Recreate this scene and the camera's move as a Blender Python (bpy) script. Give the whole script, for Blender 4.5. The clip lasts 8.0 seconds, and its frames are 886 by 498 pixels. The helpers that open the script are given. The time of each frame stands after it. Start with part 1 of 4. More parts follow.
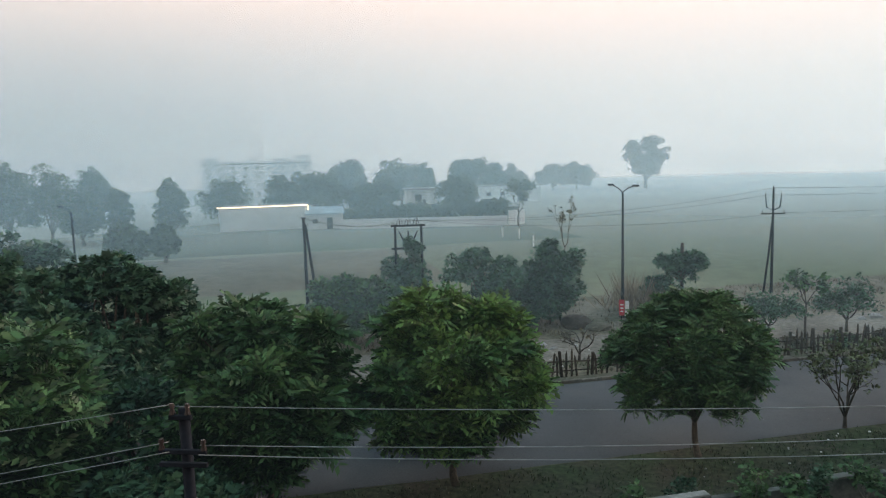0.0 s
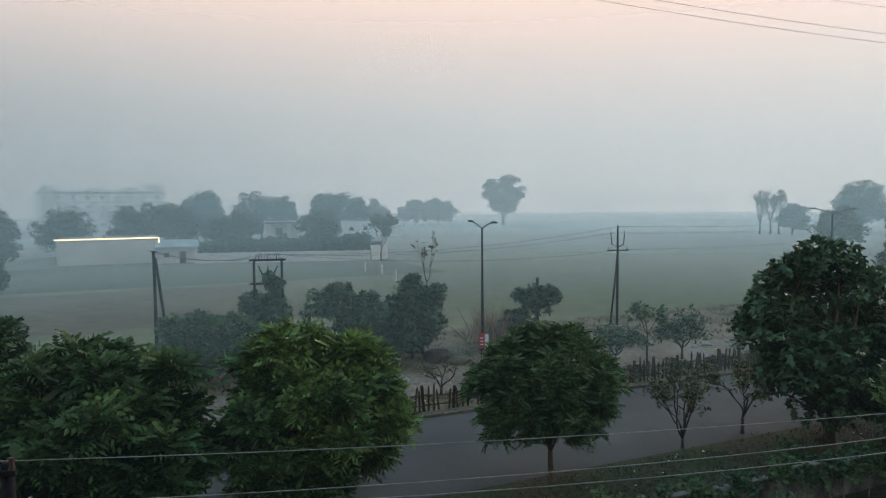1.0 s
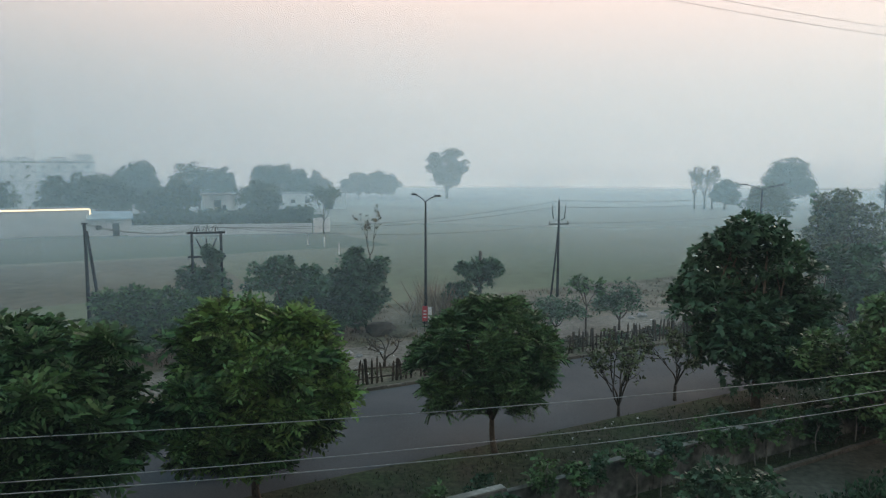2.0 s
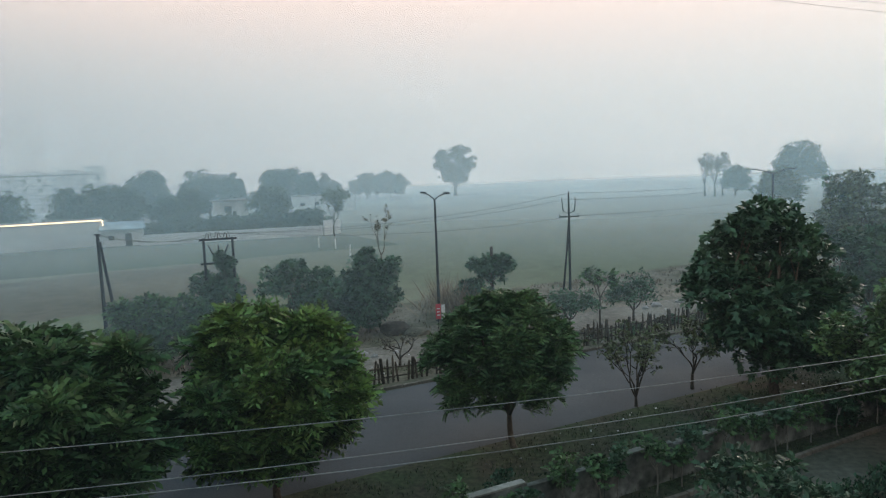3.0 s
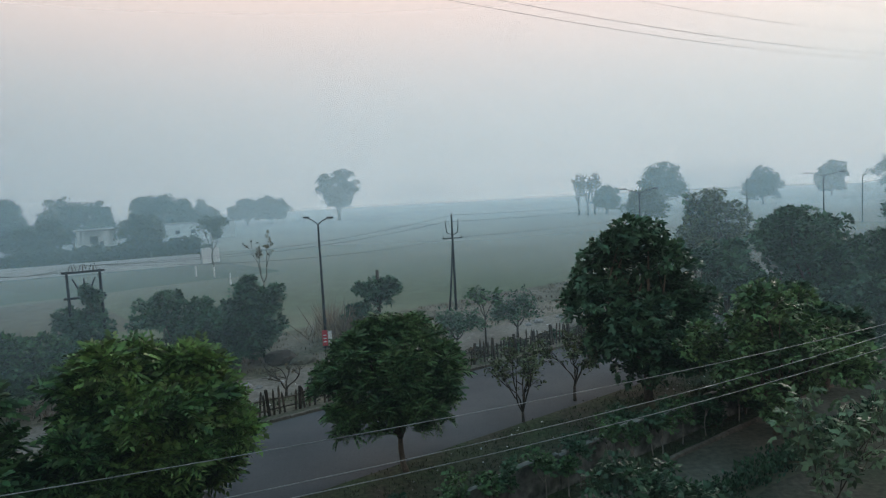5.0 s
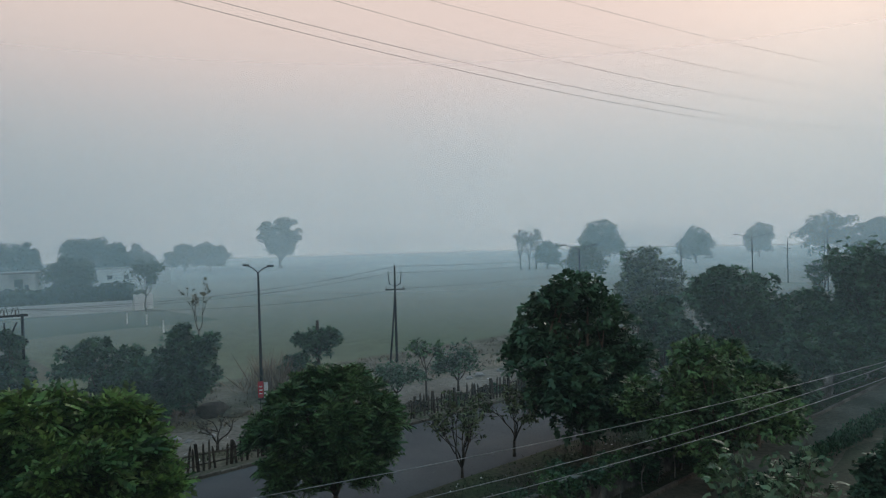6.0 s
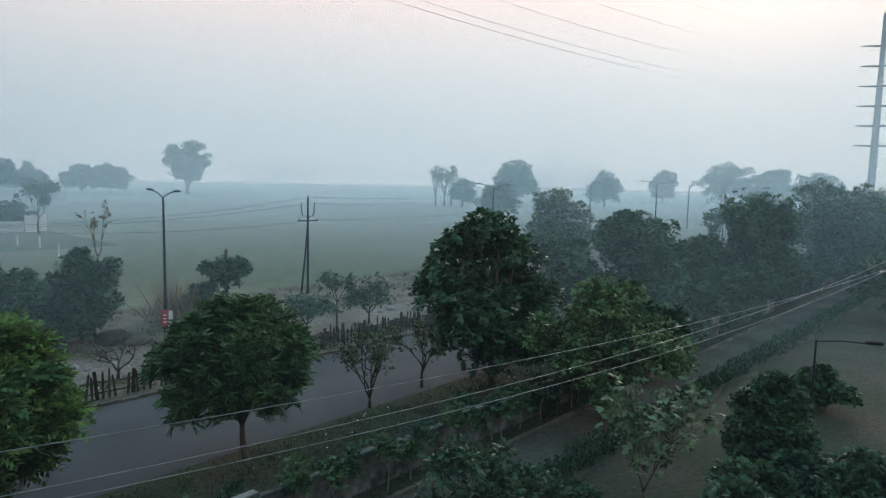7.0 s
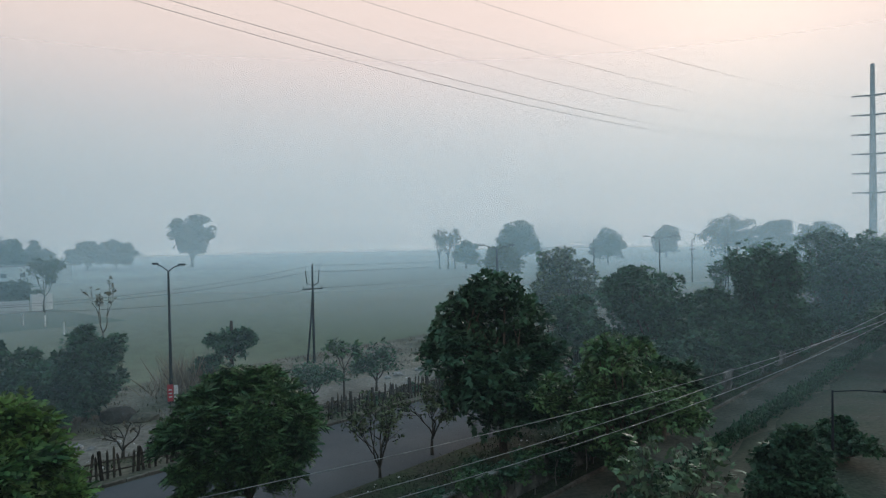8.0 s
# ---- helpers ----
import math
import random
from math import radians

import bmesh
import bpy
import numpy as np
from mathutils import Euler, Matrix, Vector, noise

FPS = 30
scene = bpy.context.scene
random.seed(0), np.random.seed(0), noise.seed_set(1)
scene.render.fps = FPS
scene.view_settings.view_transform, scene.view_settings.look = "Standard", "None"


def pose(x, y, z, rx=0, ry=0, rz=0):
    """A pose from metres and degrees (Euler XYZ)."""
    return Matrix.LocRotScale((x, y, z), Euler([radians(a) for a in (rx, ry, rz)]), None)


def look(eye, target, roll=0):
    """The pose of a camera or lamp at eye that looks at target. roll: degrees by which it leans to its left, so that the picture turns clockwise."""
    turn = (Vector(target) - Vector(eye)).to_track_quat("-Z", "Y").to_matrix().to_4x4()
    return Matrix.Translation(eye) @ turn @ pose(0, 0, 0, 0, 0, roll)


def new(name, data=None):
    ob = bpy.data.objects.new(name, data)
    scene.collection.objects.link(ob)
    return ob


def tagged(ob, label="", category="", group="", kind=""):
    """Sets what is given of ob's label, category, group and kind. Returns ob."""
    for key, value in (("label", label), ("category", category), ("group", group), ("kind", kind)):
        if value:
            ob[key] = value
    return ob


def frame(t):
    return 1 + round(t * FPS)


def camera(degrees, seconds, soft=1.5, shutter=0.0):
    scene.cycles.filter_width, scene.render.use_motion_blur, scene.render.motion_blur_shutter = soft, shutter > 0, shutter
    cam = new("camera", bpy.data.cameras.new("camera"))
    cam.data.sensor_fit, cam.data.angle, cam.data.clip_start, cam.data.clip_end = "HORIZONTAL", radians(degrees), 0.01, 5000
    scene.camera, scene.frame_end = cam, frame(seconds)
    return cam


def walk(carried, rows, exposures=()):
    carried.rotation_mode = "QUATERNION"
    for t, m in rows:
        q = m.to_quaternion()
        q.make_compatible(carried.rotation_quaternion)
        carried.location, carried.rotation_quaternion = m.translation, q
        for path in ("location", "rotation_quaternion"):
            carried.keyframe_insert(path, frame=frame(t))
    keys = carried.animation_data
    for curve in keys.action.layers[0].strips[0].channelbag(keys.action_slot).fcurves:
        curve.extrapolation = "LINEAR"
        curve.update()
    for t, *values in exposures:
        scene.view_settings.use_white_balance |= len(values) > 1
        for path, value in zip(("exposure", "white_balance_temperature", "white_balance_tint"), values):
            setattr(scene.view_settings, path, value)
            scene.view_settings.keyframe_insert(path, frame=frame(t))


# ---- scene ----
cam = camera(65.26, 8.0, soft=1.2)
EYE = (0.0, 0.0, 10.5)
# seconds, heading, pitch, roll in degrees
TURNS = [
    (0, 22.35, -6.72, -1.74), (0.1, 22.12, -6.67, -1.73), (0.2, 20.16, -6.71, -2.15),
    (0.3, 18.10, -6.47, -2.79), (0.4, 16.43, -5.65, -3.66), (0.5, 15.11, -4.63, -4.25),
    (0.6, 12.86, -4.32, -2.43), (0.7, 10.68, -3.59, -1.44), (0.8, 10.70, -3.51, -0.84),
    (0.9, 10.88, -3.53, -0.56), (1, 10.93, -4.06, -0.52), (1.1, 10.93, -4.88, -0.23),
    (1.2, 11.14, -5.68, 0.13), (1.3, 10.76, -6.62, 0.55), (1.4, 9.48, -7.33, 1.01),
    (1.5, 9.18, -7.67, 1.24), (1.6, 8.26, -7.75, 1.52), (1.7, 6.78, -7.50, 1.49),
    (1.8, 6.12, -7.03, 1.23), (1.9, 6.16, -6.56, 1.02), (2, 6.24, -6.29, 0.03),
    (2.1, 6.13, -6.62, -0.57), (2.2, 6.02, -6.95, -1.17), (3.3, 7.22, -6.40, -2.37),
    (3.4, 5.28, -6.57, -1.81), (3.5, 3.11, -6.87, -1.54), (3.6, 0.58, -6.80, -0.99),
    (3.7, -0.80, -6.70, -1.03), (3.8, -0.71, -6.41, -1.17), (3.9, -0.28, -6.23, -1.09),
    (4, -0.01, -6.31, -1.30), (4.1, -0.23, -6.38, -1.28), (4.2, -0.29, -6.29, -1.39),
    (5.3, -3.06, -3.10, -3.42), (5.4, -3.21, -2.07, -3.44), (5.5, -3.64, -1.21, -3.53),
    (5.6, -4.05, -0.89, -3.05), (5.7, -4.35, -0.52, -2.71), (5.8, -4.90, -0.07, -2.31),
    (5.9, -6.21, -0.30, -1.85), (6, -7.33, -0.93, -1.52), (6.1, -7.89, -1.37, -0.99),
    (6.2, -8.61, -2.10, -0.62), (6.3, -9.19, -2.86, -0.10), (6.4, -9.60, -3.64, 0.68),
    (6.5, -10.44, -4.87, 0.88), (6.6, -11.49, -5.17, 1.46), (6.7, -12.52, -6.10, 1.63),
    (6.8, -13.69, -6.67, 1.60), (6.9, -13.92, -6.94, 1.71), (7, -14.39, -6.34, 1.22),
    (7.1, -14.24, -5.35, 1.14), (7.2, -13.64, -4.51, 0.95), (7.3, -13.09, -3.86, 0.55),
    (7.4, -13.51, -3.57, 0.17), (7.5, -14.07, -3.89, -0.80), (7.6, -14.41, -3.84, -0.72),
    (7.7, -14.36, -3.95, -1.08), (7.8, -13.97, -2.60, -0.88), (7.9, -13.52, -1.94, -1.07),
    (8, -14.01, -1.13, -1.03),
]
walk(cam, [(t, pose(*EYE, 90 + p, 0, h) @ pose(0, 0, 0, 0, 0, r)) for t, h, p, r in TURNS],
     exposures=[(0.0, 0.55, 7650, 18), (0.5, 0.32, 7600, 17), (1.0, 0.11, 7500, 17), (1.5, 0.17, 7650, 18), (2.0, 0.26, 7550, 17), (3.5, 0.33, 7550, 17), (4.0, 0.17, 7450, 17), (5.5, 0.0, 6950, 13), (6.0, -0.26, 7000, 14),
                (6.5, -0.12, 7150, 15), (6.8, -0.2, 7100, 14), (7.0, 0.24, 6850, 13), (7.5, -0.02, 6950, 13), (8.0, -0.06, 6850, 13)])


# ---- colour helper ----
def srgb(r, g, b):
    return tuple(((v / 255 + 0.055) / 1.055) ** 2.4 if v > 10 else v / 255 / 12.92 for v in (r, g, b)) + (1.0,)


# ---- world and sun ----
SUN_ELEV, SUN_AZ = radians(14), radians(38)      # azimuth from +y towards +x
world = bpy.data.worlds.new("hazy_dawn")
scene.world = world
world.use_nodes = True
wn, wl = world.node_tree.nodes, world.node_tree.links
wn.clear()
w_out = wn.new("ShaderNodeOutputWorld")
sky = wn.new("ShaderNodeTexSky")
sky.sky_type = "NISHITA"
sky.sun_disc = False
sky.sun_elevation, sky.sun_rotation = SUN_ELEV, SUN_AZ
sky.dust_density, sky.air_density, sky.ozone_density = 1.0, 1.0, 3.0
b_sky = wn.new("ShaderNodeBackground")
b_sky.inputs[1].default_value = 0.015
wl.new(sky.outputs[0], b_sky.inputs[0])
# thick haze overhead: a soft vertical gradient, warmer towards the hidden sun
w_tc = wn.new("ShaderNodeTexCoord")
w_sep = wn.new("ShaderNodeSeparateXYZ")
wl.new(w_tc.outputs["Generated"], w_sep.inputs[0])
w_ramp = wn.new("ShaderNodeValToRGB")
w_ramp.color_ramp.interpolation = "B_SPLINE"
stops = [(0.0, (158, 171, 180)), (0.07, (177, 184, 191)), (0.15, (213, 206, 205)), (0.24, (236, 219, 213)),
         (0.34, (240, 227, 219)), (0.46, (226, 224, 222)), (0.62, (160, 204, 223)), (1.0, (96, 159, 195))]
ramp_els = w_ramp.color_ramp.elements
ramp_els[0].position, ramp_els[0].color = stops[0][0], srgb(*stops[0][1])
ramp_els[1].position, ramp_els[1].color = stops[-1][0], srgb(*stops[-1][1])
for pos_, col_ in stops[1:-1]:
    e = ramp_els.new(pos_)
    e.color = srgb(*col_)
wl.new(w_sep.outputs[2], w_ramp.inputs[0])
w_dot = wn.new("ShaderNodeVectorMath")
w_dot.operation = "DOT_PRODUCT"
w_dot.inputs[1].default_value = (math.sin(SUN_AZ), math.cos(SUN_AZ), 0.12)
wl.new(w_tc.outputs["Generated"], w_dot.inputs[0])
w_map = wn.new("ShaderNodeMapRange")
w_map.inputs[1].default_value, w_map.inputs[2].default_value = 0.2, 1.0
wl.new(w_dot.outputs["Value"], w_map.inputs[0])
w_tint = wn.new("ShaderNodeMix")
w_tint.data_type = "RGBA"
w_tint.inputs[6].default_value = (0.95, 0.975, 0.98, 1)
w_tint.inputs[7].default_value = (1.03, 0.96, 0.93, 1)
wl.new(w_map.outputs[0], w_tint.inputs[0])
w_mul = wn.new("ShaderNodeMix")
w_mul.data_type, w_mul.blend_type = "RGBA", "MULTIPLY"
w_mul.inputs[0].default_value = 1.0
wl.new(w_ramp.outputs[0], w_mul.inputs[6])
wl.new(w_tint.outputs[2], w_mul.inputs[7])
b_haze = wn.new("ShaderNodeBackground")
b_haze.inputs[1].default_value = 1.0
wl.new(w_mul.outputs[2], b_haze.inputs[0])
w_add = wn.new("ShaderNodeAddShader")
wl.new(b_sky.outputs[0], w_add.inputs[0])
wl.new(b_haze.outputs[0], w_add.inputs[1])
wl.new(w_add.outputs[0], w_out.inputs[0])

sun_data = bpy.data.lights.new("sun", "SUN")
sun_data.energy, sun_data.angle, sun_data.color = 2.4, radians(30), (1.0, 0.96, 0.92)
sun = new("sun", sun_data)
sun.matrix_world = look((60 * math.sin(SUN_AZ), 60 * math.cos(SUN_AZ), 60 * math.tan(SUN_ELEV)), (0, 0, 0))


# ---- materials ----
def material(name, base, rough=0.8, vary=0.35, grain=6.0, coarse=0.5, bump=0.2, island=0.0, objvar=0.0, metal=0.0,
             second=None, translucent=0.0, spec=0.3):
    """Principled surface with two scales of variation, in metres (object space)."""
    m = bpy.data.materials.new(name)
    m.use_nodes = True
    nd, ln = m.node_tree.nodes, m.node_tree.links
    bs = nd["Principled BSDF"]
    bs.inputs["Roughness"].default_value = rough
    bs.inputs["Metallic"].default_value = metal
    bs.inputs["Specular IOR Level"].default_value = spec
    geo = nd.new("ShaderNodeNewGeometry")
    fine = nd.new("ShaderNodeTexNoise")
    fine.inputs["Scale"].default_value, fine.inputs["Detail"].default_value = grain, 5
    big = nd.new("ShaderNodeTexNoise")
    big.inputs["Scale"].default_value, big.inputs["Detail"].default_value = coarse, 4
    ln.new(geo.outputs["Position"], fine.inputs["Vector"])
    ln.new(geo.outputs["Position"], big.inputs["Vector"])
    two = nd.new("ShaderNodeMix")
    two.data_type = "RGBA"
    dark = tuple(v * 0.6 for v in base)
    two.inputs[6].default_value = (*(second or dark), 1)
    two.inputs[7].default_value = (*base, 1)
    sharp = nd.new("ShaderNodeMapRange")
    sharp.inputs[1].default_value, sharp.inputs[2].default_value = 0.35, 0.65
    ln.new(big.outputs[0], sharp.inputs[0])
    ln.new(sharp.outputs[0], two.inputs[0])
    hsv = nd.new("ShaderNodeHueSaturation")
    ln.new(two.outputs[2], hsv.inputs["Color"])
    val = nd.new("ShaderNodeMapRange")
    val.inputs[1].default_value, val.inputs[2].default_value = 0.25, 0.75
    val.inputs[3].default_value, val.inputs[4].default_value = 1 - vary, 1 + vary
    ln.new(fine.outputs[0], val.inputs[0])
    last = val.outputs[0]
    for amount, source in ((island, "island"), (objvar, "object")):
        if amount:
            rnd = geo.outputs["Random Per Island"] if source == "island" else nd.new("ShaderNodeObjectInfo").outputs["Random"]
            rng = nd.new("ShaderNodeMapRange")
            rng.inputs[3].default_value, rng.inputs[4].default_value = 1 - amount, 1 + amount
            ln.new(rnd, rng.inputs[0])
            mul = nd.new("ShaderNodeMath")
            mul.operation = "MULTIPLY"
            ln.new(last, mul.inputs[0])
            ln.new(rng.outputs[0], mul.inputs[1])
            last = mul.outputs[0]
            if source == "island":
                hue = nd.new("ShaderNodeMapRange")
                hue.inputs[3].default_value, hue.inputs[4].default_value = 0.485, 0.515
                ln.new(rnd, hue.inputs[0])
                ln.new(hue.outputs[0], hsv.inputs["Hue"])
    ln.new(last, hsv.inputs["Value"])
    ln.new(hsv.outputs[0], bs.inputs["Base Color"])
    if bump:
        bm_ = nd.new("ShaderNodeBump")
        bm_.inputs["Strength"].default_value, bm_.inputs["Distance"].default_value = bump, 0.03
        ln.new(fine.outputs[0], bm_.inputs["Height"])
        ln.new(bm_.outputs[0], bs.inputs["Normal"])
    if translucent:
        tr = nd.new("ShaderNodeBsdfTranslucent")
        ln.new(hsv.outputs[0], tr.inputs[0])
        mx = nd.new("ShaderNodeMixShader")
        mx.inputs[0].default_value = translucent
        ln.new(bs.outputs[0], mx.inputs[1])
        ln.new(tr.outputs[0], mx.inputs[2])
        ln.new(mx.outputs[0], nd["Material Output"].inputs[0])
    return m


def leaf_mat(name, base, second, island=0.45):
    return material(name, base, rough=0.55, vary=0.25, grain=3.0, coarse=0.7, bump=0, island=island, second=second, translucent=0.12, spec=0.3)


M_LEAF_BRIGHT = leaf_mat("leaf_fresh_green", (0.135, 0.225, 0.060), (0.045, 0.105, 0.036), 0.7)
M_LEAF = leaf_mat("leaf_green", (0.072, 0.140, 0.050), (0.030, 0.075, 0.028), 0.65)
M_LEAF_MID = leaf_mat("leaf_mid_green", (0.098, 0.175, 0.064), (0.040, 0.088, 0.038), 0.65)
M_LEAF_DARK = leaf_mat("leaf_dark_green", (0.048, 0.110, 0.052), (0.030, 0.072, 0.040), 0.55)
M_LEAF_OLIVE = leaf_mat("leaf_olive", (0.105, 0.125, 0.060), (0.062, 0.085, 0.042), 0.6)
M_LEAF_PALE = leaf_mat("leaf_pale", (0.125, 0.195, 0.105), (0.070, 0.120, 0.062), 0.6)
M_LEAF_DRY = leaf_mat("leaf_dry_brown", (0.13, 0.10, 0.06), (0.08, 0.07, 0.045))
M_LEAF_FAR = leaf_mat("leaf_far_green", (0.05, 0.075, 0.022), (0.035, 0.055, 0.028), island=0.3)
M_BARK = material("bark_grey_brown", (0.13, 0.105, 0.08), 0.9, 0.4, 14, 1.5, 0.6)
M_BARK_DARK = material("bark_dark", (0.07, 0.058, 0.048), 0.9, 0.4, 14, 1.5, 0.6)
M_BARK_PALE = material("bark_pale", (0.26, 0.25, 0.22), 0.9, 0.3, 14, 1.5, 0.4)
M_ASPHALT = material("asphalt_worn", (0.084, 0.090, 0.098), 0.85, 0.22, 22, 0.25, 0.25, second=(0.060, 0.066, 0.074))
M_GROUND = material("ground_earth_grass", (0.085, 0.088, 0.052), 0.95, 0.45, 2.5, 0.12, 0.5, second=(0.115, 0.098, 0.07))
M_FIELD = material("field_young_crop", (0.120, 0.145, 0.086), 0.95, 0.18, 0.6, 0.02, 0.03, second=(0.155, 0.160, 0.108))
M_FIELD_GREEN = material("field_dark_crop", (0.075, 0.115, 0.07), 0.95, 0.2, 0.8, 0.03, 0.3)
M_FIELD_FALLOW = material("field_fallow", (0.16, 0.145, 0.105), 0.95, 0.25, 0.8, 0.05, 0.3)
M_VERGE = material("verge_grass_litter", (0.036, 0.060, 0.025), 0.95, 0.6, 5.0, 0.5, 0.7, second=(0.056, 0.050, 0.033))
M_DIRT = material("dirt_lane", (0.125, 0.112, 0.086), 0.95, 0.35, 4.0, 0.35, 0.2, second=(0.072, 0.070, 0.050))
M_DIRT_PALE = material("dirt_pale", (0.200, 0.184, 0.160), 0.95, 0.4, 3.0, 0.3, 0.3, second=(0.12, 0.110, 0.092))
M_KERB = material("kerb_concrete", (0.17, 0.15, 0.125), 0.9, 0.35, 7, 0.6, 0.4, objvar=0.2, second=(0.11, 0.09, 0.07))
M_CONC = material("concrete_grey", (0.34, 0.34, 0.33), 0.85, 0.25, 9, 0.8, 0.3)
M_WALL_OLD = material("boundary_wall_stained", (0.22, 0.225, 0.21), 0.9, 0.5, 4, 0.9, 0.4, second=(0.05, 0.056, 0.046))
M_COPING = material("coping_whitewash", (0.27, 0.27, 0.25), 0.85, 0.3, 6, 0.9, 0.3, second=(0.16, 0.16, 0.14), objvar=0.15)
M_WHITE = material("white_paint_weathered", (0.68, 0.70, 0.70), 0.8, 0.08, 5, 0.12, 0.1, second=(0.56, 0.58, 0.59))
M_BLUE = material("blue_sheet_roof", (0.28, 0.42, 0.50), 0.5, 0.12, 4, 0.3, 0.1)
M_STEEL = material("galvanised_steel", (0.20, 0.21, 0.22), 0.5, 0.2, 12, 1.0, 0.1, metal=0.6)
M_STEEL_DARK = material("steel_painted_dark", (0.018, 0.020, 0.028), 0.85, 0.25, 12, 1.0, 0.1, spec=0.2)
M_PORCELAIN = material("porcelain_brown", (0.06, 0.035, 0.03), 0.4, 0.15, 20, 2, 0)
M_WOOD_POST = material("fence_timber_dark", (0.075, 0.06, 0.048), 0.9, 0.4, 10, 2, 0.4, objvar=0.3)
M_WIRE = material("aluminium_wire", (0.38, 0.39, 0.39), 0.45, 0.1, 20, 2, 0, metal=0.5)
M_WIRE_DARK = material("wire_weathered", (0.12, 0.125, 0.13), 0.6, 0.1, 20, 2, 0)
M_RED = material("sign_red_paint", (0.55, 0.05, 0.07), 0.6, 0.15, 8, 1, 0)
M_SIGN_WHITE = material("sign_white_paint", (0.75, 0.75, 0.74), 0.6, 0.1, 8, 1, 0)
M_DARK = material("window_dark", (0.05, 0.055, 0.06), 0.3, 0.2, 3, 0.5, 0)
M_LITTER = material("litter_pale", (0.6, 0.6, 0.58), 0.8, 0.2, 10, 2, 0, island=0.35)
M_GRASS = leaf_mat("grass_blades", (0.045, 0.078, 0.032), (0.062, 0.062, 0.036))
M_BANK = material("bank_earth", (0.175, 0.150, 0.118), 0.95, 0.45, 3.5, 0.4, 0.4, second=(0.085, 0.085, 0.055))
M_YARD = material("yard_earth_grass", (0.042, 0.055, 0.030), 0.95, 0.5, 5.0, 0.25, 0.12, second=(0.082, 0.070, 0.050))
M_REED = leaf_mat("dry_reeds", (0.27, 0.20, 0.14), (0.18, 0.13, 0.09))


def emit_mat(name, colour, strength):
    m = bpy.data.materials.new(name)
    m.use_nodes = True
    bs = m.node_tree.nodes["Principled BSDF"]
    bs.inputs["Base Color"].default_value = (*colour, 1)
    bs.inputs["Emission Color"].default_value = (*colour, 1)
    bs.inputs["Emission Strength"].default_value = strength
    return m


M_LED = emit_mat("led_warm_strip", (1.0, 0.80, 0.50), 2.2)


def haze_layer_mat(name, density, base, full, low, top, r, patchy, colour=(0.80, 0.94, 1.0), sheet=False):
    """Haze imitated by surface colour: a diffuse tint mixed with transparency. A veil thins out to the ground and
    upwards, a sheet lies on the fields and turns more opaque with distance from the viewpoint."""
    m = bpy.data.materials.new(name)
    m.use_nodes = True
    nd, ln = m.node_tree.nodes, m.node_tree.links
    nd.remove(nd["Principled BSDF"])
    geo = nd.new("ShaderNodeNewGeometry")
    sep = nd.new("ShaderNodeSeparateXYZ")
    ln.new(geo.outputs["Position"], sep.inputs[0])

    def math_node(op, x, y):
        k = nd.new("ShaderNodeMath")
        k.operation = op
        for i, v in enumerate((x, y)):
            if hasattr(v, "links"):
                ln.new(v, k.inputs[i])
            else:
                k.inputs[i].default_value = v
        return k.outputs[0]

    def ranged(value, f0, f1, t0, t1, kind="SMOOTHSTEP"):
        k = nd.new("ShaderNodeMapRange")
        k.interpolation_type = kind
        for i, v in enumerate((f0, f1, t0, t1)):
            k.inputs[i + 1].default_value = v
        ln.new(value, k.inputs[0])
        return k.outputs[0]

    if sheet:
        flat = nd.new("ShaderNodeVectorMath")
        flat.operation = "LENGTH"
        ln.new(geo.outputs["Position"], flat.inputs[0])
        # opacity painted in: the ground pales to the haze colour away from the viewpoint
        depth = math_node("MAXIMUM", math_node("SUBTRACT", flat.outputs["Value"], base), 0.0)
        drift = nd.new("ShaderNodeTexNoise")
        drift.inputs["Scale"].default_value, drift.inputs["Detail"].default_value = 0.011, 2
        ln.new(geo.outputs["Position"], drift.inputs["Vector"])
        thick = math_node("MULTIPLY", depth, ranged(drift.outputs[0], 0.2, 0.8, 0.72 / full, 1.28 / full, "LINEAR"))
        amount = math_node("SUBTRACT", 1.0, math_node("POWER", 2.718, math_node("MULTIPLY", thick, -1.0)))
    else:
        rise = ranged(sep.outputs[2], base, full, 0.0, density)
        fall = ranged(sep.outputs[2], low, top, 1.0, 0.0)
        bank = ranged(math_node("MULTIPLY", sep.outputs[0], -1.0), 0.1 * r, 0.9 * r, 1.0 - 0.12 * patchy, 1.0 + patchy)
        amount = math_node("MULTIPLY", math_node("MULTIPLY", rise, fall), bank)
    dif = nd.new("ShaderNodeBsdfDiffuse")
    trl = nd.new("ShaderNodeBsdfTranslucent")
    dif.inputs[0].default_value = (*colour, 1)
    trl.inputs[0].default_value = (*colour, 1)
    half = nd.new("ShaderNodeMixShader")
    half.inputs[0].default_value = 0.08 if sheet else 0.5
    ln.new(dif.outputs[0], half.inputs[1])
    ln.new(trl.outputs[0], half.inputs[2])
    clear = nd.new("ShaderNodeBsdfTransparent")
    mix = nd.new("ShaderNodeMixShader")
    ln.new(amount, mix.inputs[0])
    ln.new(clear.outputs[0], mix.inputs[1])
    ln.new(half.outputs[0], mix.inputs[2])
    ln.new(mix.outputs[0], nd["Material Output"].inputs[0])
    return m


# ---- mesh helpers ----
U, N = Vector((0.827, 0.562, 0)), Vector((-0.562, 0.827, 0))     # along the road, across it
RING = math.degrees(math.atan2(U.y, U.x))


def rd(s, c, z=0.0):
    """A place from metres along and across the road."""
    return Vector((U.x * s + N.x * c, U.y * s + N.y * c, z))


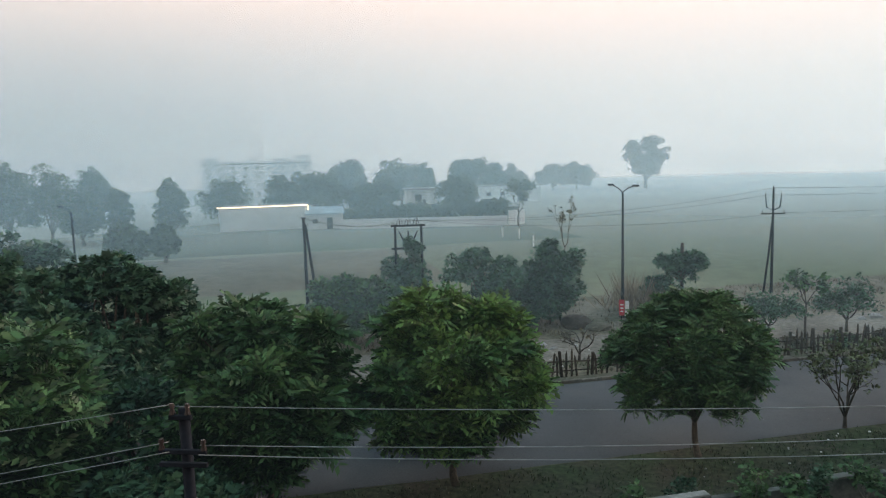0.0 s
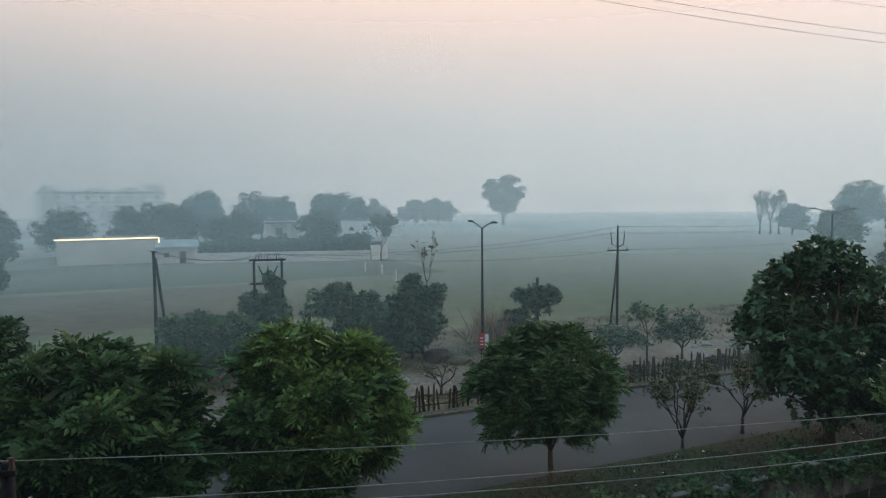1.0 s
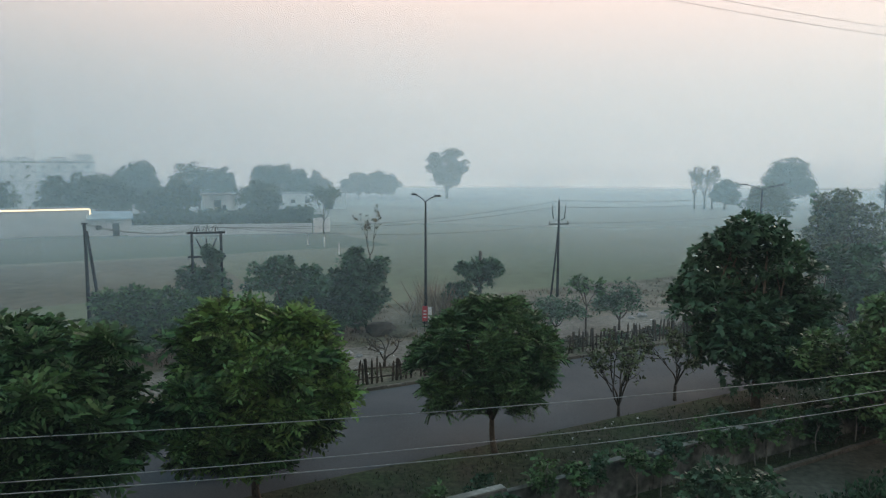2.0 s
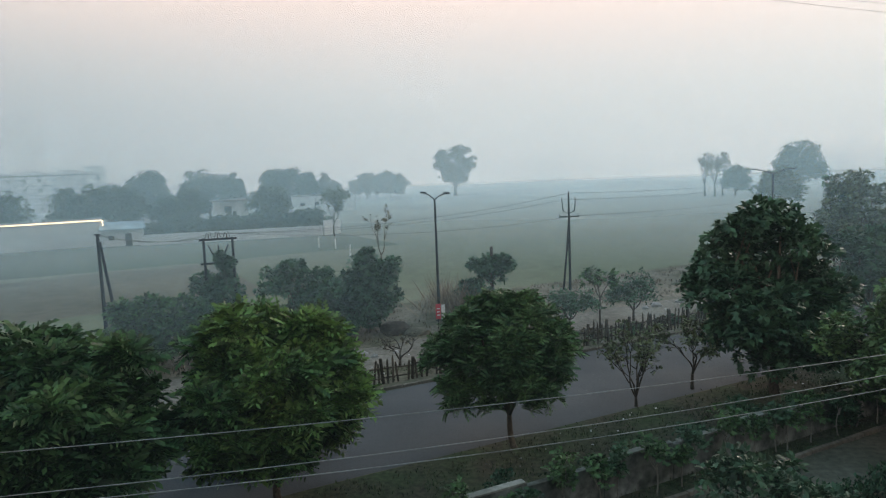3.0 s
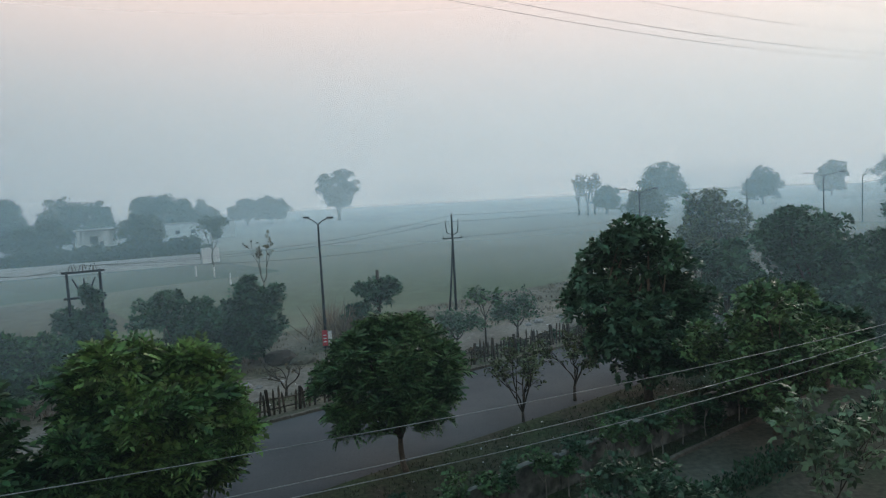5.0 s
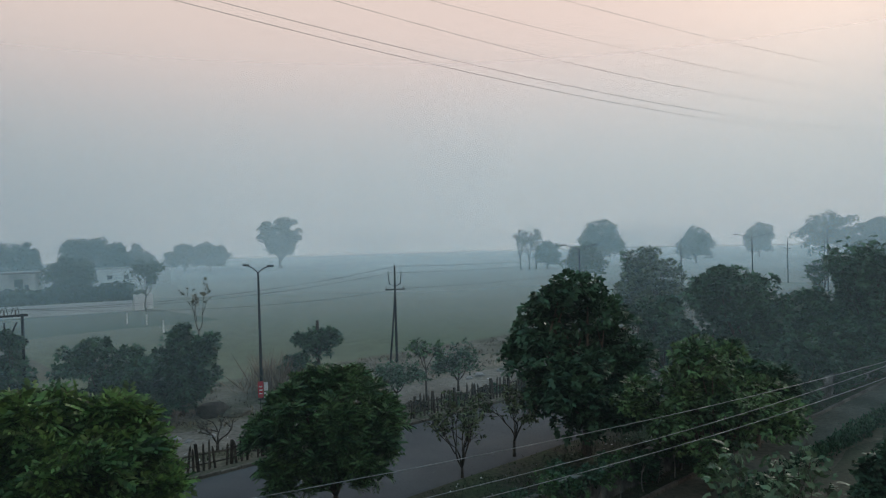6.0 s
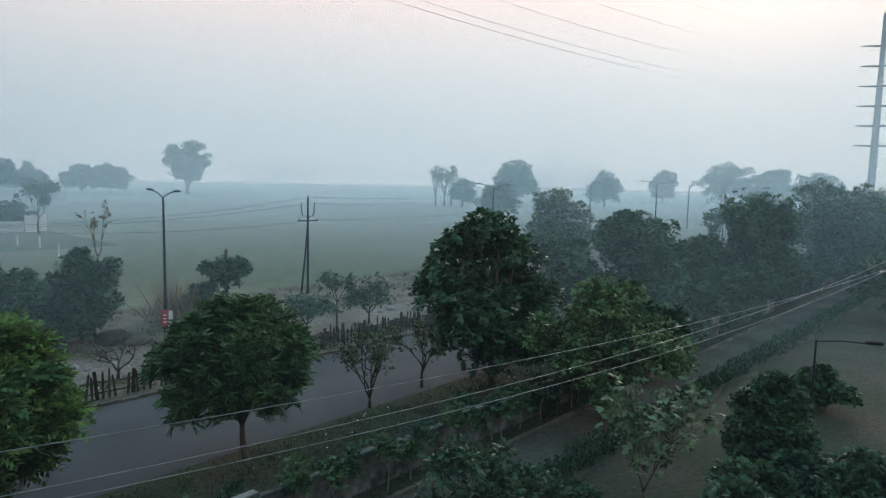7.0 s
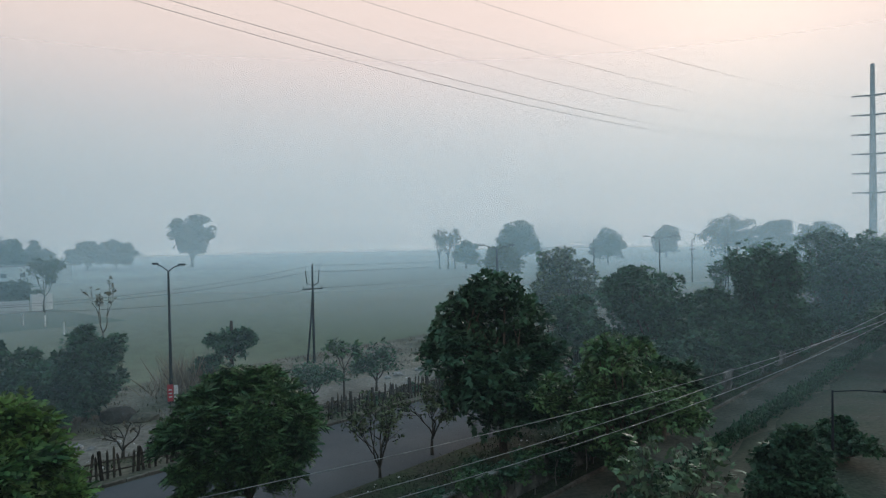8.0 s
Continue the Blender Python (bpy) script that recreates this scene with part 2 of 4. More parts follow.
def polar(az, r, z=0.0):
    """A place from a bearing (degrees from +y towards +x) and a distance."""
    return Vector((r * math.sin(radians(az)), r * math.cos(radians(az)), z))


def mesh_of(name, verts, faces, mat, smooth=False):
    me = bpy.data.meshes.new(name)
    me.from_pydata([tuple(v) for v in verts], [], faces)
    me.materials.append(mat)
    if smooth:
        me.polygons.foreach_set("use_smooth", [True] * len(me.polygons))
    me.update()
    return me


def mesh_arrays(name, verts, quads, mat):
    """A mesh of quads from numpy arrays."""
    me = bpy.data.meshes.new(name)
    me.vertices.add(len(verts))
    me.vertices.foreach_set("co", np.asarray(verts, np.float32).ravel())
    me.loops.add(quads.size)
    me.loops.foreach_set("vertex_index", quads.astype(np.int32).ravel())
    me.polygons.add(len(quads))
    me.polygons.foreach_set("loop_start", np.arange(0, quads.size, 4, dtype=np.int32))
    me.materials.append(mat)
    me.update(calc_edges=True)
    me.validate()
    return me


def part_me(name, me, parent, label="", m=None):
    ob = new(name, me)
    ob.parent = parent
    if m is not None:
        ob.matrix_basis = m
    return tagged(ob, label)


def part(name, bm, mat, parent, label=""):
    me = bpy.data.meshes.new(name)
    bm.to_mesh(me)
    bm.free()
    me.materials.append(mat)
    return part_me(name, me, parent, label)


def empty(name, m, label, category, group="", kind=""):
    ob = new(name)
    ob.matrix_basis = m if isinstance(m, Matrix) else Matrix.Translation(m)
    ob.empty_display_size = 0.3
    return tagged(ob, label, category, group, kind)


def add_box(bm, cx, cy, cz, sx, sy, sz, turn=0.0, bevel=0.0):
    r = bmesh.ops.create_cube(bm, size=1, matrix=Matrix.Translation((cx, cy, cz)) @ pose(0, 0, 0, 0, 0, turn) @ Matrix.Diagonal((sx, sy, sz, 1)))
    if bevel:
        edges = {e for v in r["verts"] for e in v.link_edges}
        bmesh.ops.bevel(bm, geom=list(edges), offset=bevel, segments=1, affect="EDGES")
    return bm


def box(cx, cy, cz, sx, sy, sz, turn=0.0, bevel=0.0):
    return add_box(bmesh.new(), cx, cy, cz, sx, sy, sz, turn, bevel)


def tube_into(verts, faces, pts, radii, sides=7):
    """Appends a tapered tube along pts, closed at its end."""
    pts = [Vector(p) for p in pts]
    start = len(verts)
    for i, p in enumerate(pts):
        d = (pts[min(i + 1, len(pts) - 1)] - pts[max(i - 1, 0)]).normalized()
        a = d.orthogonal().normalized() if abs(d.z) < 0.98 else Vector((1, 0, 0))
        a = (a - d * a.dot(d)).normalized()
        b = d.cross(a)
        for k in range(sides):
            w = 2 * math.pi * k / sides
            verts.append(p + (a * math.cos(w) + b * math.sin(w)) * radii[i])
    for i in range(len(pts) - 1):
        for k in range(sides):
            o, o2 = start + i * sides, start + (i + 1) * sides
            faces.append((o + k, o + (k + 1) % sides, o2 + (k + 1) % sides, o2 + k))
    faces.append(tuple(start + (len(pts) - 1) * sides + k for k in range(sides)))
    faces.append(tuple(start + k for k in reversed(range(sides))))


def tube(name, pts, radii, mat, parent=None, sides=7, label=""):
    v, f = [], []
    tube_into(v, f, pts, radii if hasattr(radii, "__len__") else [radii] * len(pts), sides)
    me = mesh_of(name, v, f, mat, True)
    return part_me(name, me, parent, label) if parent else new(name, me)


# ---- foliage ----
def frond(leaflets=5, length=0.42, width=0.085):
    """A drooping compound leaf: pairs of narrow leaflets on a stalk, as quads, growing along +y."""
    v = []
    for i in range(leaflets):
        t = (i + 0.6) / leaflets
        y, drop = length * t, -0.34 * length * t ** 2
        ll = length * (0.42 - 0.22 * abs(t - 0.45))
        for sgn in (-1, 1):
            v += [(0, y, drop), (sgn * ll * 0.45, y + ll * 0.25 + width * 0.5, drop - 0.10 * ll),
                  (sgn * ll * 0.9, y + ll * 0.62, drop - 0.38 * ll), (sgn * ll * 0.5, y + ll * 0.22 - width * 0.5, drop - 0.16 * ll)]
    return np.array(v, float)


def rosette(fronds=6, leaflets=4, length=0.5, width=0.11):
    """A star of drooping compound leaves round a shoot that grows along +y."""
    base, out = frond(leaflets, length, width), []
    for k in range(fronds):
        w, tip = 2 * math.pi * (k + 0.35 * (k % 2)) / fronds, radians(74 - 16 * (k % 3))
        c, s_ = math.cos(tip), math.sin(tip)
        lean_ = np.array([[1, 0, 0], [0, c, -s_], [0, s_, c]])
        cw, sw = math.cos(w), math.sin(w)
        spin = np.array([[cw, 0, sw], [0, 1, 0], [-sw, 0, cw]])
        out.append((base * (1, 1, -1) @ lean_.T) @ spin.T)
    return np.concatenate(out)


def simple_leaf(length=0.2, width=0.1):
    return np.array([(0, 0, 0), (width / 2, length * 0.45, -0.03 * length), (0, length, -0.15 * length), (-width / 2, length * 0.45, -0.03 * length)], float)


def spray(count=3, length=0.3, width=0.16):
    """A small twig of broad leaves."""
    v = []
    for i in range(count):
        a = (i - (count - 1) / 2) * 0.9
        base = simple_leaf(length, width)
        c, s = math.cos(a), math.sin(a)
        r = np.array([[c, -s, 0], [s, c, 0], [0, 0, 1]])
        v.append(base @ r.T + (0, 0.05 * i, 0.02 * i))
    return np.concatenate(v)


def scatter(template, places, headings, scales, rng, tilt=0.5):
    """Copies the template of quads to the places; its +y points along the headings, with random roll."""
    n = len(places)
    y = headings / np.linalg.norm(headings, axis=1, keepdims=True)
    ref = np.tile((0.0, 0.0, 1.0), (n, 1)) + rng.normal(0, tilt, (n, 3))
    x = np.cross(y, ref)
    x /= np.maximum(np.linalg.norm(x, axis=1, keepdims=True), 1e-6)
    z = np.cross(x, y)
    rot = np.stack([x, y, z], axis=2) * scales[:, None, None]
    verts = np.einsum("nij,kj->nki", rot, template) + places[:, None, :]
    return verts.reshape(-1, 3), np.arange(n * len(template)).reshape(-1, 4)


def clumps_for(rng, centre, half, count, size, flat_base=0.35, taper=0.0, lobes=7, core=0.45):
    """Clump centres and radii on a handful of uneven lobes that make up the crown."""
    out, heart = [], []
    if lobes == 0:
        for i in range(count):
            h, w, k = rng.uniform(-0.75, 1.0), rng.uniform(0, 2 * math.pi), rng.uniform(core, 1.0) ** 0.5
            ring = math.sqrt(max(1 - h * h, 0)) if h > -0.15 else 1.0 - 0.55 * (-0.15 - h)
            ring *= 1 - taper * (h + 0.75) / 1.75
            q = np.array((math.cos(w) * ring, math.sin(w) * ring, h)) * k * (1 + 0.10 * math.sin(3 * w + 5 * h + count))
            out.append((centre + q * half * (1 - size * 0.35), size * half.min() * rng.uniform(0.6, 1.3)))
        return out
    for i in range(lobes):
        d = rng.normal(size=3)
        d /= np.linalg.norm(d)
        if flat_base:
            d[2] = abs(d[2]) if i % 3 else d[2] * (1 - flat_base)
        heart.append((d * rng.uniform(0.46, 0.66), rng.uniform(0.34, 0.48)))
    heart.append((np.array((0, 0, -0.1)), 0.72))
    heart.append((np.array((0, 0, -0.45)), 0.5))
    for i in range(count):
        p, r = heart[i % len(heart)]
        d = rng.normal(size=3)
        d /= np.linalg.norm(d)
        q = p + d * r * rng.uniform(0.7, 1.0)
        q[2] = max(q[2], -0.92)
        if taper:
            q[:2] *= 1 - taper * (0.5 - 0.5 * q[2])
        out.append((centre + q * half * (1 - size * 0.3), size * half.min() * rng.uniform(0.55, 1.2)))
    return out


def crown_mesh(name, clumps, leaf, count, mat, rng, scale=(0.7, 1.3), droop=0.35, squash=0.72, upward=0.0):
    vols = np.array([r ** 2 for _, r in clumps])
    pick = rng.choice(len(clumps), size=count, p=vols / vols.sum())
    cs = np.array([c for c, _ in clumps])[pick]
    rs = np.array([r for _, r in clumps])[pick]
    d = rng.normal(size=(count, 3))
    d /= np.linalg.norm(d, axis=1, keepdims=True)
    d[:, 2] = np.where(d[:, 2] < -0.4, -d[:, 2], d[:, 2])
    shell = rng.random(count) ** 0.35
    places = cs + d * (rs * shell)[:, None] * np.array([1, 1, squash])
    heads = d + rng.normal(0, 0.35, (count, 3))
    heads[:, 2] += 1.3 * upward - droop * (1 - upward)
    v, q = scatter(leaf, places, heads, rng.uniform(*scale, count), rng)
    return mesh_arrays(name, v, q, mat)


def limb_path(rng, a, b, bend=0.12, steps=4):
    a, b = Vector(a), Vector(b)
    ln_ = (b - a).length
    off = Vector(rng.normal(0, bend * ln_, 3))
    return [a.lerp(b, i / steps) + off * math.sin(math.pi * i / steps) for i in range(steps + 1)]


def tree(name, at_, height, width, base, label, seed, leaf="frond", count=1600, mat=None, bark=None, clump=0.42, nclump=26,
         trunk_r=0.13, category="tree", group="", depth=None, leaf_size=1.0, limbs=7, lean=(0, 0), flat=0.35, droop=0.35, twig=0, taper=0.0, lobes=8, stem=None, core=0.45):
    """A tree: tapered trunk, limbs into the clumps, a crown of many leaves. base: height of the crown's lower edge."""
    rng = np.random.default_rng(seed)
    thing = empty(name, Vector(at_), label, category, group)
    half = np.array([width / 2, (depth or width) / 2, (height - base) / 2])
    flat = 0.0 if base < 0.6 else flat
    centre = np.array([lean[0], lean[1], (height + base) / 2])
    clumps = clumps_for(rng, centre, half, nclump, clump, flat, taper, lobes, core)
    fork = max(base + 0.1 * (height - base), 0.3 * base + 0.2)
    fork = stem or fork
    v, f = [], []
    tube_into(v, f, limb_path(rng, (0, 0, -0.1), (lean[0] * 0.5, lean[1] * 0.5, fork), 0.04, 5),
              [trunk_r * k for k in (1.25, 1.0, 0.92, 0.86, 0.8, 0.72)], 9)
    part_me("trunk", mesh_of("trunk", v, f, bark or M_BARK, True), thing)
    order = sorted(range(len(clumps)), key=lambda i: -clumps[i][0][2])[:max(limbs, 1)]
    for i in order:
        v, f = [], []
        q = clumps[i][0]
        pth = limb_path(rng, (lean[0] * 0.5, lean[1] * 0.5, fork * rng.uniform(0.8, 1.0)), q, 0.1)
        tube_into(v, f, pth, [trunk_r * k for k in (0.55, 0.42, 0.3, 0.2, 0.08)], 6)
        for k in range(twig):
            a = pth[rng.integers(1, 5)]
            e = a + Vector((rng.normal(0, 0.35), rng.normal(0, 0.35), rng.uniform(0.1, 0.7))) * (0.16 * height)
            tube_into(v, f, limb_path(rng, a, e, 0.1, 3), [trunk_r * 0.16, trunk_r * 0.11, trunk_r * 0.07, trunk_r * 0.03], 4)
        part_me("limb", mesh_of("limb", v, f, bark or M_BARK, True), thing)
    tpl = {"frond": rosette(7, 5, 0.50 * leaf_size, 0.10 * leaf_size), "broad": spray(3, 0.30 * leaf_size, 0.17 * leaf_size),
           "small": spray(4, 0.16 * leaf_size, 0.09 * leaf_size)}[leaf]
    part_me("crown", crown_mesh("crown", clumps, tpl, count, mat or M_LEAF, rng, droop=droop, upward=1.0 if leaf == "frond" else 0.0), thing)
    return thing


def forked_tree(name, at_, height, spread, label, seed, stems=4, levels=3, leaves=300, leaf=(3, 0.2, 0.1), mat=None, bark=None, trunk_r=0.07,
                stem=0.5, flat=0.0, category="tree", group="", scatter_r=0.16, upright=0.25, leafy=1):
    """An open tree: stems from a short trunk fork again and again, with a few leaves round the twigs."""
    rng = np.random.default_rng(seed)
    thing = empty(name, Vector(at_), label, category, group)
    runs = []

    def grow(stem_no, p, d, length, r, level):
        end = p + d * length
        runs.append((stem_no, limb_path(rng, p, end, 0.07, 3), r, level))
        if level == 0:
            return
        for k in range(3 if rng.random() < 0.45 else 2):
            d2 = (d + Vector(rng.normal(0, 0.5, 3)) + Vector((0, 0, upright * (1 - flat * (levels - level))))).normalized()
            grow(stem_no, p.lerp(end, 1.0 if k < 2 else 0.6), d2, length * rng.uniform(0.62, 0.9), r * 0.62, level - 1)

    top = Vector((0, 0, stem))
    for k in range(stems):
        w = 2 * math.pi * (k + rng.uniform(-0.25, 0.25)) / stems
        lean_ = rng.uniform(0.35, 0.75) if stems > 1 else 0.05
        grow(k, top, Vector((math.cos(w) * lean_, math.sin(w) * lean_, 1)).normalized(), (height - stem) * 0.4, trunk_r * 0.62, levels)
    ends = np.array([tuple(q[-1]) for _, q, _, _ in runs])
    kz = (height - stem) / (ends[:, 2].max() - stem)
    kx = spread / 2 / np.quantile(np.hypot(ends[:, 0], ends[:, 1]), 0.93)

    def fit_in(p):
        return Vector((p.x * kx, p.y * kx, stem + (p.z - stem) * kz if p.z > stem else p.z))

    v, f = [], []
    tube_into(v, f, limb_path(rng, (0, 0, -0.1), top, 0.03, 3), [trunk_r * k for k in (1.3, 1.0, 0.9, 0.8)], 7)
    part_me("trunk", mesh_of("trunk", v, f, bark or M_BARK, True), thing)
    for k in range(stems):
        v, f = [], []
        for no, q, r, level in runs:
            if no == k:
                tube_into(v, f, [fit_in(p) for p in q], [max(r * c, 0.007) for c in (1.0, 0.85, 0.72, 0.6)], 5 if level > 1 else 4)
        part_me("limb", mesh_of("limb", v, f, bark or M_BARK, True), thing)
    if leaves:
        twigs = [q for _, q, _, level in runs if level <= leafy]
        places = np.array([tuple(fit_in(twigs[i][j])) for i, j in zip(rng.integers(0, len(twigs), leaves), rng.integers(1, 4, leaves))])
        places += rng.normal(0, scatter_r, places.shape)
        heads = rng.normal(0, 0.7, places.shape) + (0, 0, -0.1)
        q, n_ = scatter(spray(*leaf), places, heads, rng.uniform(0.6, 1.4, leaves), rng)
        part_me("crown", mesh_arrays("crown", q, n_, mat or M_LEAF), thing)
    return thing


# ---- ground, road and strips ----
def strip(name, c0, c1, s0, s1, z, mat, label, category, thick=0.0, wave=0.0, step=4.0, seed=1):
    """A strip of ground along the road, with uneven edges where wave is given."""
    n = max(int((s1 - s0) / step), 1)
    v, f = [], []
    for i in range(n + 1):
        s = s0 + (s1 - s0) * i / n
        w0 = wave * noise.noise((s * 0.35, seed, 0))
        w1 = wave * noise.noise((s * 0.35, seed, 9))
        v += [rd(s, c0 + w0, z), rd(s, c1 + w1, z)]
    for i in range(n):
        f.append((2 * i, 2 * i + 2, 2 * i + 3, 2 * i + 1))
    return tagged(new(name, mesh_of(name, v, f, mat)), label, category, kind="structure")


g = 3000.0
tagged(new("ground", mesh_of("ground", [(-g, -g, 0), (g, -g, 0), (g, g, 0), (-g, g, 0)], [(0, 1, 2, 3)], M_GROUND)),
       "dull brown-green earth with patchy grass reaching the horizon", "ground", kind="structure")
strip("crop_field", 50.0, 1500, -900, 1500, 0.012, M_FIELD, "flat pale green crop field under morning haze", "field", wave=2.5, step=8)
strip("dark_crop_field", 92, 127, -60, 40, 0.024, M_FIELD_GREEN, "darker green crop plot before the compound wall", "field", wave=2, step=6, seed=3)
strip("fallow_field", 62, 90, -140, 14, 0.030, M_FIELD_FALLOW, "brownish fallow plot beside the green crop", "field", wave=3, step=6, seed=4)
strip("far_crop_field", 200, 420, 40, 700, 0.036, M_FIELD_GREEN, "distant darker green crop strip", "field", wave=8, step=20, seed=8)
road = strip("road", 22.0, 30.3, -120, 260, 0.020, M_ASPHALT, "worn grey asphalt road", "road", wave=0.12, step=2)
strip("verge", 16.4, 22.02, -120, 260, 0.012, M_VERGE, "littered grass verge between wall and road", "verge", wave=0.25, step=1.5, seed=5)
strip("far_verge", 30.4, 34.2, -120, 260, 0.014, M_BANK, "scrubby verge with earth behind the road", "verge", wave=0.4, step=1.5, seed=6)
strip("service_lane", 34.0, 38.6, -120, 260, 0.022, M_DIRT_PALE, "pale dusty service lane beyond the fence", "lane", wave=0.8, step=1.5, seed=7)
strip("scrub_strip", 38.4, 50.5, -120, 260, 0.016, M_BANK, "scrubby rough ground beside the lane", "verge", wave=1.0, step=2, seed=11)
strip("dirt_lane", 12.6, 15.1, -60, 200, 0.018, M_DIRT, "bare dirt lane beside the boundary wall", "lane", wave=0.35, step=1.2, seed=9)
strip("grass_strip", 15.2, 16.3, -60, 200, 0.014, M_VERGE, "dark grass strip at the foot of the wall", "verge", wave=0.1, step=1.2, seed=12)
strip("yard_ground", -6, 11.6, -40, 120, 0.010, M_YARD, "bare dusty yard with thin grass", "yard", wave=0.6, step=1.5, seed=10)

# ---- haze painted on added surfaces: see-through shells and a ground sheet ----
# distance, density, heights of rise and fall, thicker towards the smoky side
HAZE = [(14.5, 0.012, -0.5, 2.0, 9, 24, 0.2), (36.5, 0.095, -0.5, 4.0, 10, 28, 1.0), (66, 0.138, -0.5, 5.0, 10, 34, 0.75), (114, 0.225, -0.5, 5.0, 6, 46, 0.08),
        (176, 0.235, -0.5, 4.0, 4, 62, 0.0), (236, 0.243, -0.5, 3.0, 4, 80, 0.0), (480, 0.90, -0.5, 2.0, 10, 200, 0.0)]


def haze_shell(r, density, base, full, low, top, patchy):
    # tint stands in for light scattered by haze, bluer on nearer shells
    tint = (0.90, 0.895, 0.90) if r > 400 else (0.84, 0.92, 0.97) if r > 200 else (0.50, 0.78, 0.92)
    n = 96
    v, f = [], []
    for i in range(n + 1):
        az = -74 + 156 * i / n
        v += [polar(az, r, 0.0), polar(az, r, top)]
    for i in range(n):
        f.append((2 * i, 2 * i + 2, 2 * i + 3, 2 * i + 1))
    tagged(new("haze", mesh_of("haze", v, f, haze_layer_mat("haze", density, base, full, low, top, r, patchy, tint), True)),
           "blue-grey see-through shell round the viewpoint imitating morning haze", "haze", kind="stuff")


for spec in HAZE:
    haze_shell(*spec)
# sheet added over the ground to put distance haze into its colour
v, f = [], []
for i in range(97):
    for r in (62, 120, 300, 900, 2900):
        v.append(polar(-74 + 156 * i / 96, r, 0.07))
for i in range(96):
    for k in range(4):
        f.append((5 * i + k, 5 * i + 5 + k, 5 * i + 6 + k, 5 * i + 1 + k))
tagged(new("ground_haze_sheet", mesh_of("ground_haze_sheet", v, f, haze_layer_mat("ground_haze_sheet", 1.0, 70, 230, 0, 1, 1, 0, (0.90, 0.90, 0.88), True))),
       "pale see-through sheet on the crop fields imitating distance haze", "mist", kind="stuff")


# ---- wall of the house from which the place is seen ----
house = empty("house_facade", rd(0, -0.9, 0), "plain plastered house wall behind the viewpoint", "house", kind="structure")
part("wall", box(*rd(0, -0.25, 6.5), 26, 0.3, 13, RING), M_WALL_OLD, house)


# ---- street furniture ----
def street_lamp(at_, height, arm, lift=0.45, label="twin-arm grey steel street lamp beside the road", turn=None, single=False, thick=1.0):
    t = RING + 90 if turn is None else turn
    thing = empty("street_lamp", Matrix.Translation(at_) @ pose(0, 0, 0, 0, 0, t), label, "street lamp", "street lamps")
    part("base_plate", box(0, 0, 0.03, 0.4, 0.4, 0.06, bevel=0.01), M_STEEL_DARK, thing)
    tube("pole", [(0, 0, 0), (0, 0, height * 0.5), (0, 0, height - lift)], [0.11 * thick, 0.09 * thick, 0.065 * thick], M_STEEL_DARK, thing, 10)
    for sg in ((1,) if single else (-1, 1)):
        a = tube("arm", [(0, 0, height - lift - 0.05), (sg * arm * 0.5, 0, height - lift * 0.45), (sg * arm, 0, height - 0.06)], 0.035 * thick, M_STEEL_DARK, thing, 7)
        h = bmesh.new()
        add_box(h, sg * (arm + 0.22), 0, height - 0.02, 0.62, 0.22, 0.12, bevel=0.03)
        head = part("lamp_head", h, M_STEEL_DARK, thing, "flat grey lamp head")
        part("lens", box(sg * (arm + 0.26), 0, height - 0.086, 0.4, 0.16, 0.012), M_PORCELAIN, head)
    return thing


street_lamp(rd(21.3, 42.7), 9.0, 1.55)
street_lamp(polar(18.45, 70), 9.45, 1.7)
street_lamp(polar(31.4, 103), 9.9, 2.0)
street_lamp(polar(36.2, 138), 9.9, 1.9)
street_lamp(polar(-50.5, 60), 8.4, 1.2, turn=170, single=True, label="single-arm steel street lamp among the trees")
street_lamp(Vector((21.6, 22.9, 0)), 4.1, 1.9, lift=0.05, turn=RING - 62, single=True, thick=0.6, label="short garden lamp post with one long level arm")


def insulator(bm, x, y, z, h=0.16):
    for k, r in enumerate((0.05, 0.035, 0.045)):
        bmesh.ops.create_cone(bm, cap_ends=True, segments=8, radius1=r, radius2=r * 0.7, depth=h / 3, matrix=Matrix.Translation((x, y, z + h * (k + 0.5) / 3)))


def power_pole(at_, height, turn, spread=1.4, brace=True, label="braced steel power pole with a fork of insulators", candelabra=True):
    thing = empty("power_pole", Matrix.Translation(at_) @ pose(0, 0, 0, 0, 0, turn), label, "power pole", "power poles")
    tube("pole", [(0, 0, 0), (0, 0, height * 0.6), (0, 0, height)], [0.12, 0.10, 0.07], M_STEEL_DARK, thing, 8)
    if brace:
        tube("brace", [(-0.52, 0.2, 0), (-0.2, 0.08, height * 0.42), (0, 0, height * 0.78)], [0.09, 0.08, 0.06], M_STEEL_DARK, thing, 6)
    arm = part("cross_arm", box(0, 0, height * 0.76, spread, 0.09, 0.09, bevel=0.01), M_STEEL_DARK, thing)
    if candelabra:
        for sg in (-1, 1):
            tube("prong", [(0, 0, height * 0.79), (sg * spread * 0.28, 0, height * 0.82), (sg * spread * 0.33, 0, height * 0.93)], [0.05, 0.045, 0.035], M_STEEL_DARK, thing, 6)
    for x, z in ((-spread * 0.45, height * 0.77), (spread * 0.45, height * 0.77), (0, height), (-spread * 0.33, height * 0.93), (spread * 0.33, height * 0.93)):
        b = bmesh.new()
        insulator(b, x, 0, z)
        part("insulator", b, M_PORCELAIN, thing)
    return thing


power_pole(Vector((3.35, 58.6, 0)), 8.2, 8, 1.7)
power_pole(polar(26.3, 120), 9.6, -20, 2.4, brace=False, label="tall power pole with a level cross arm")
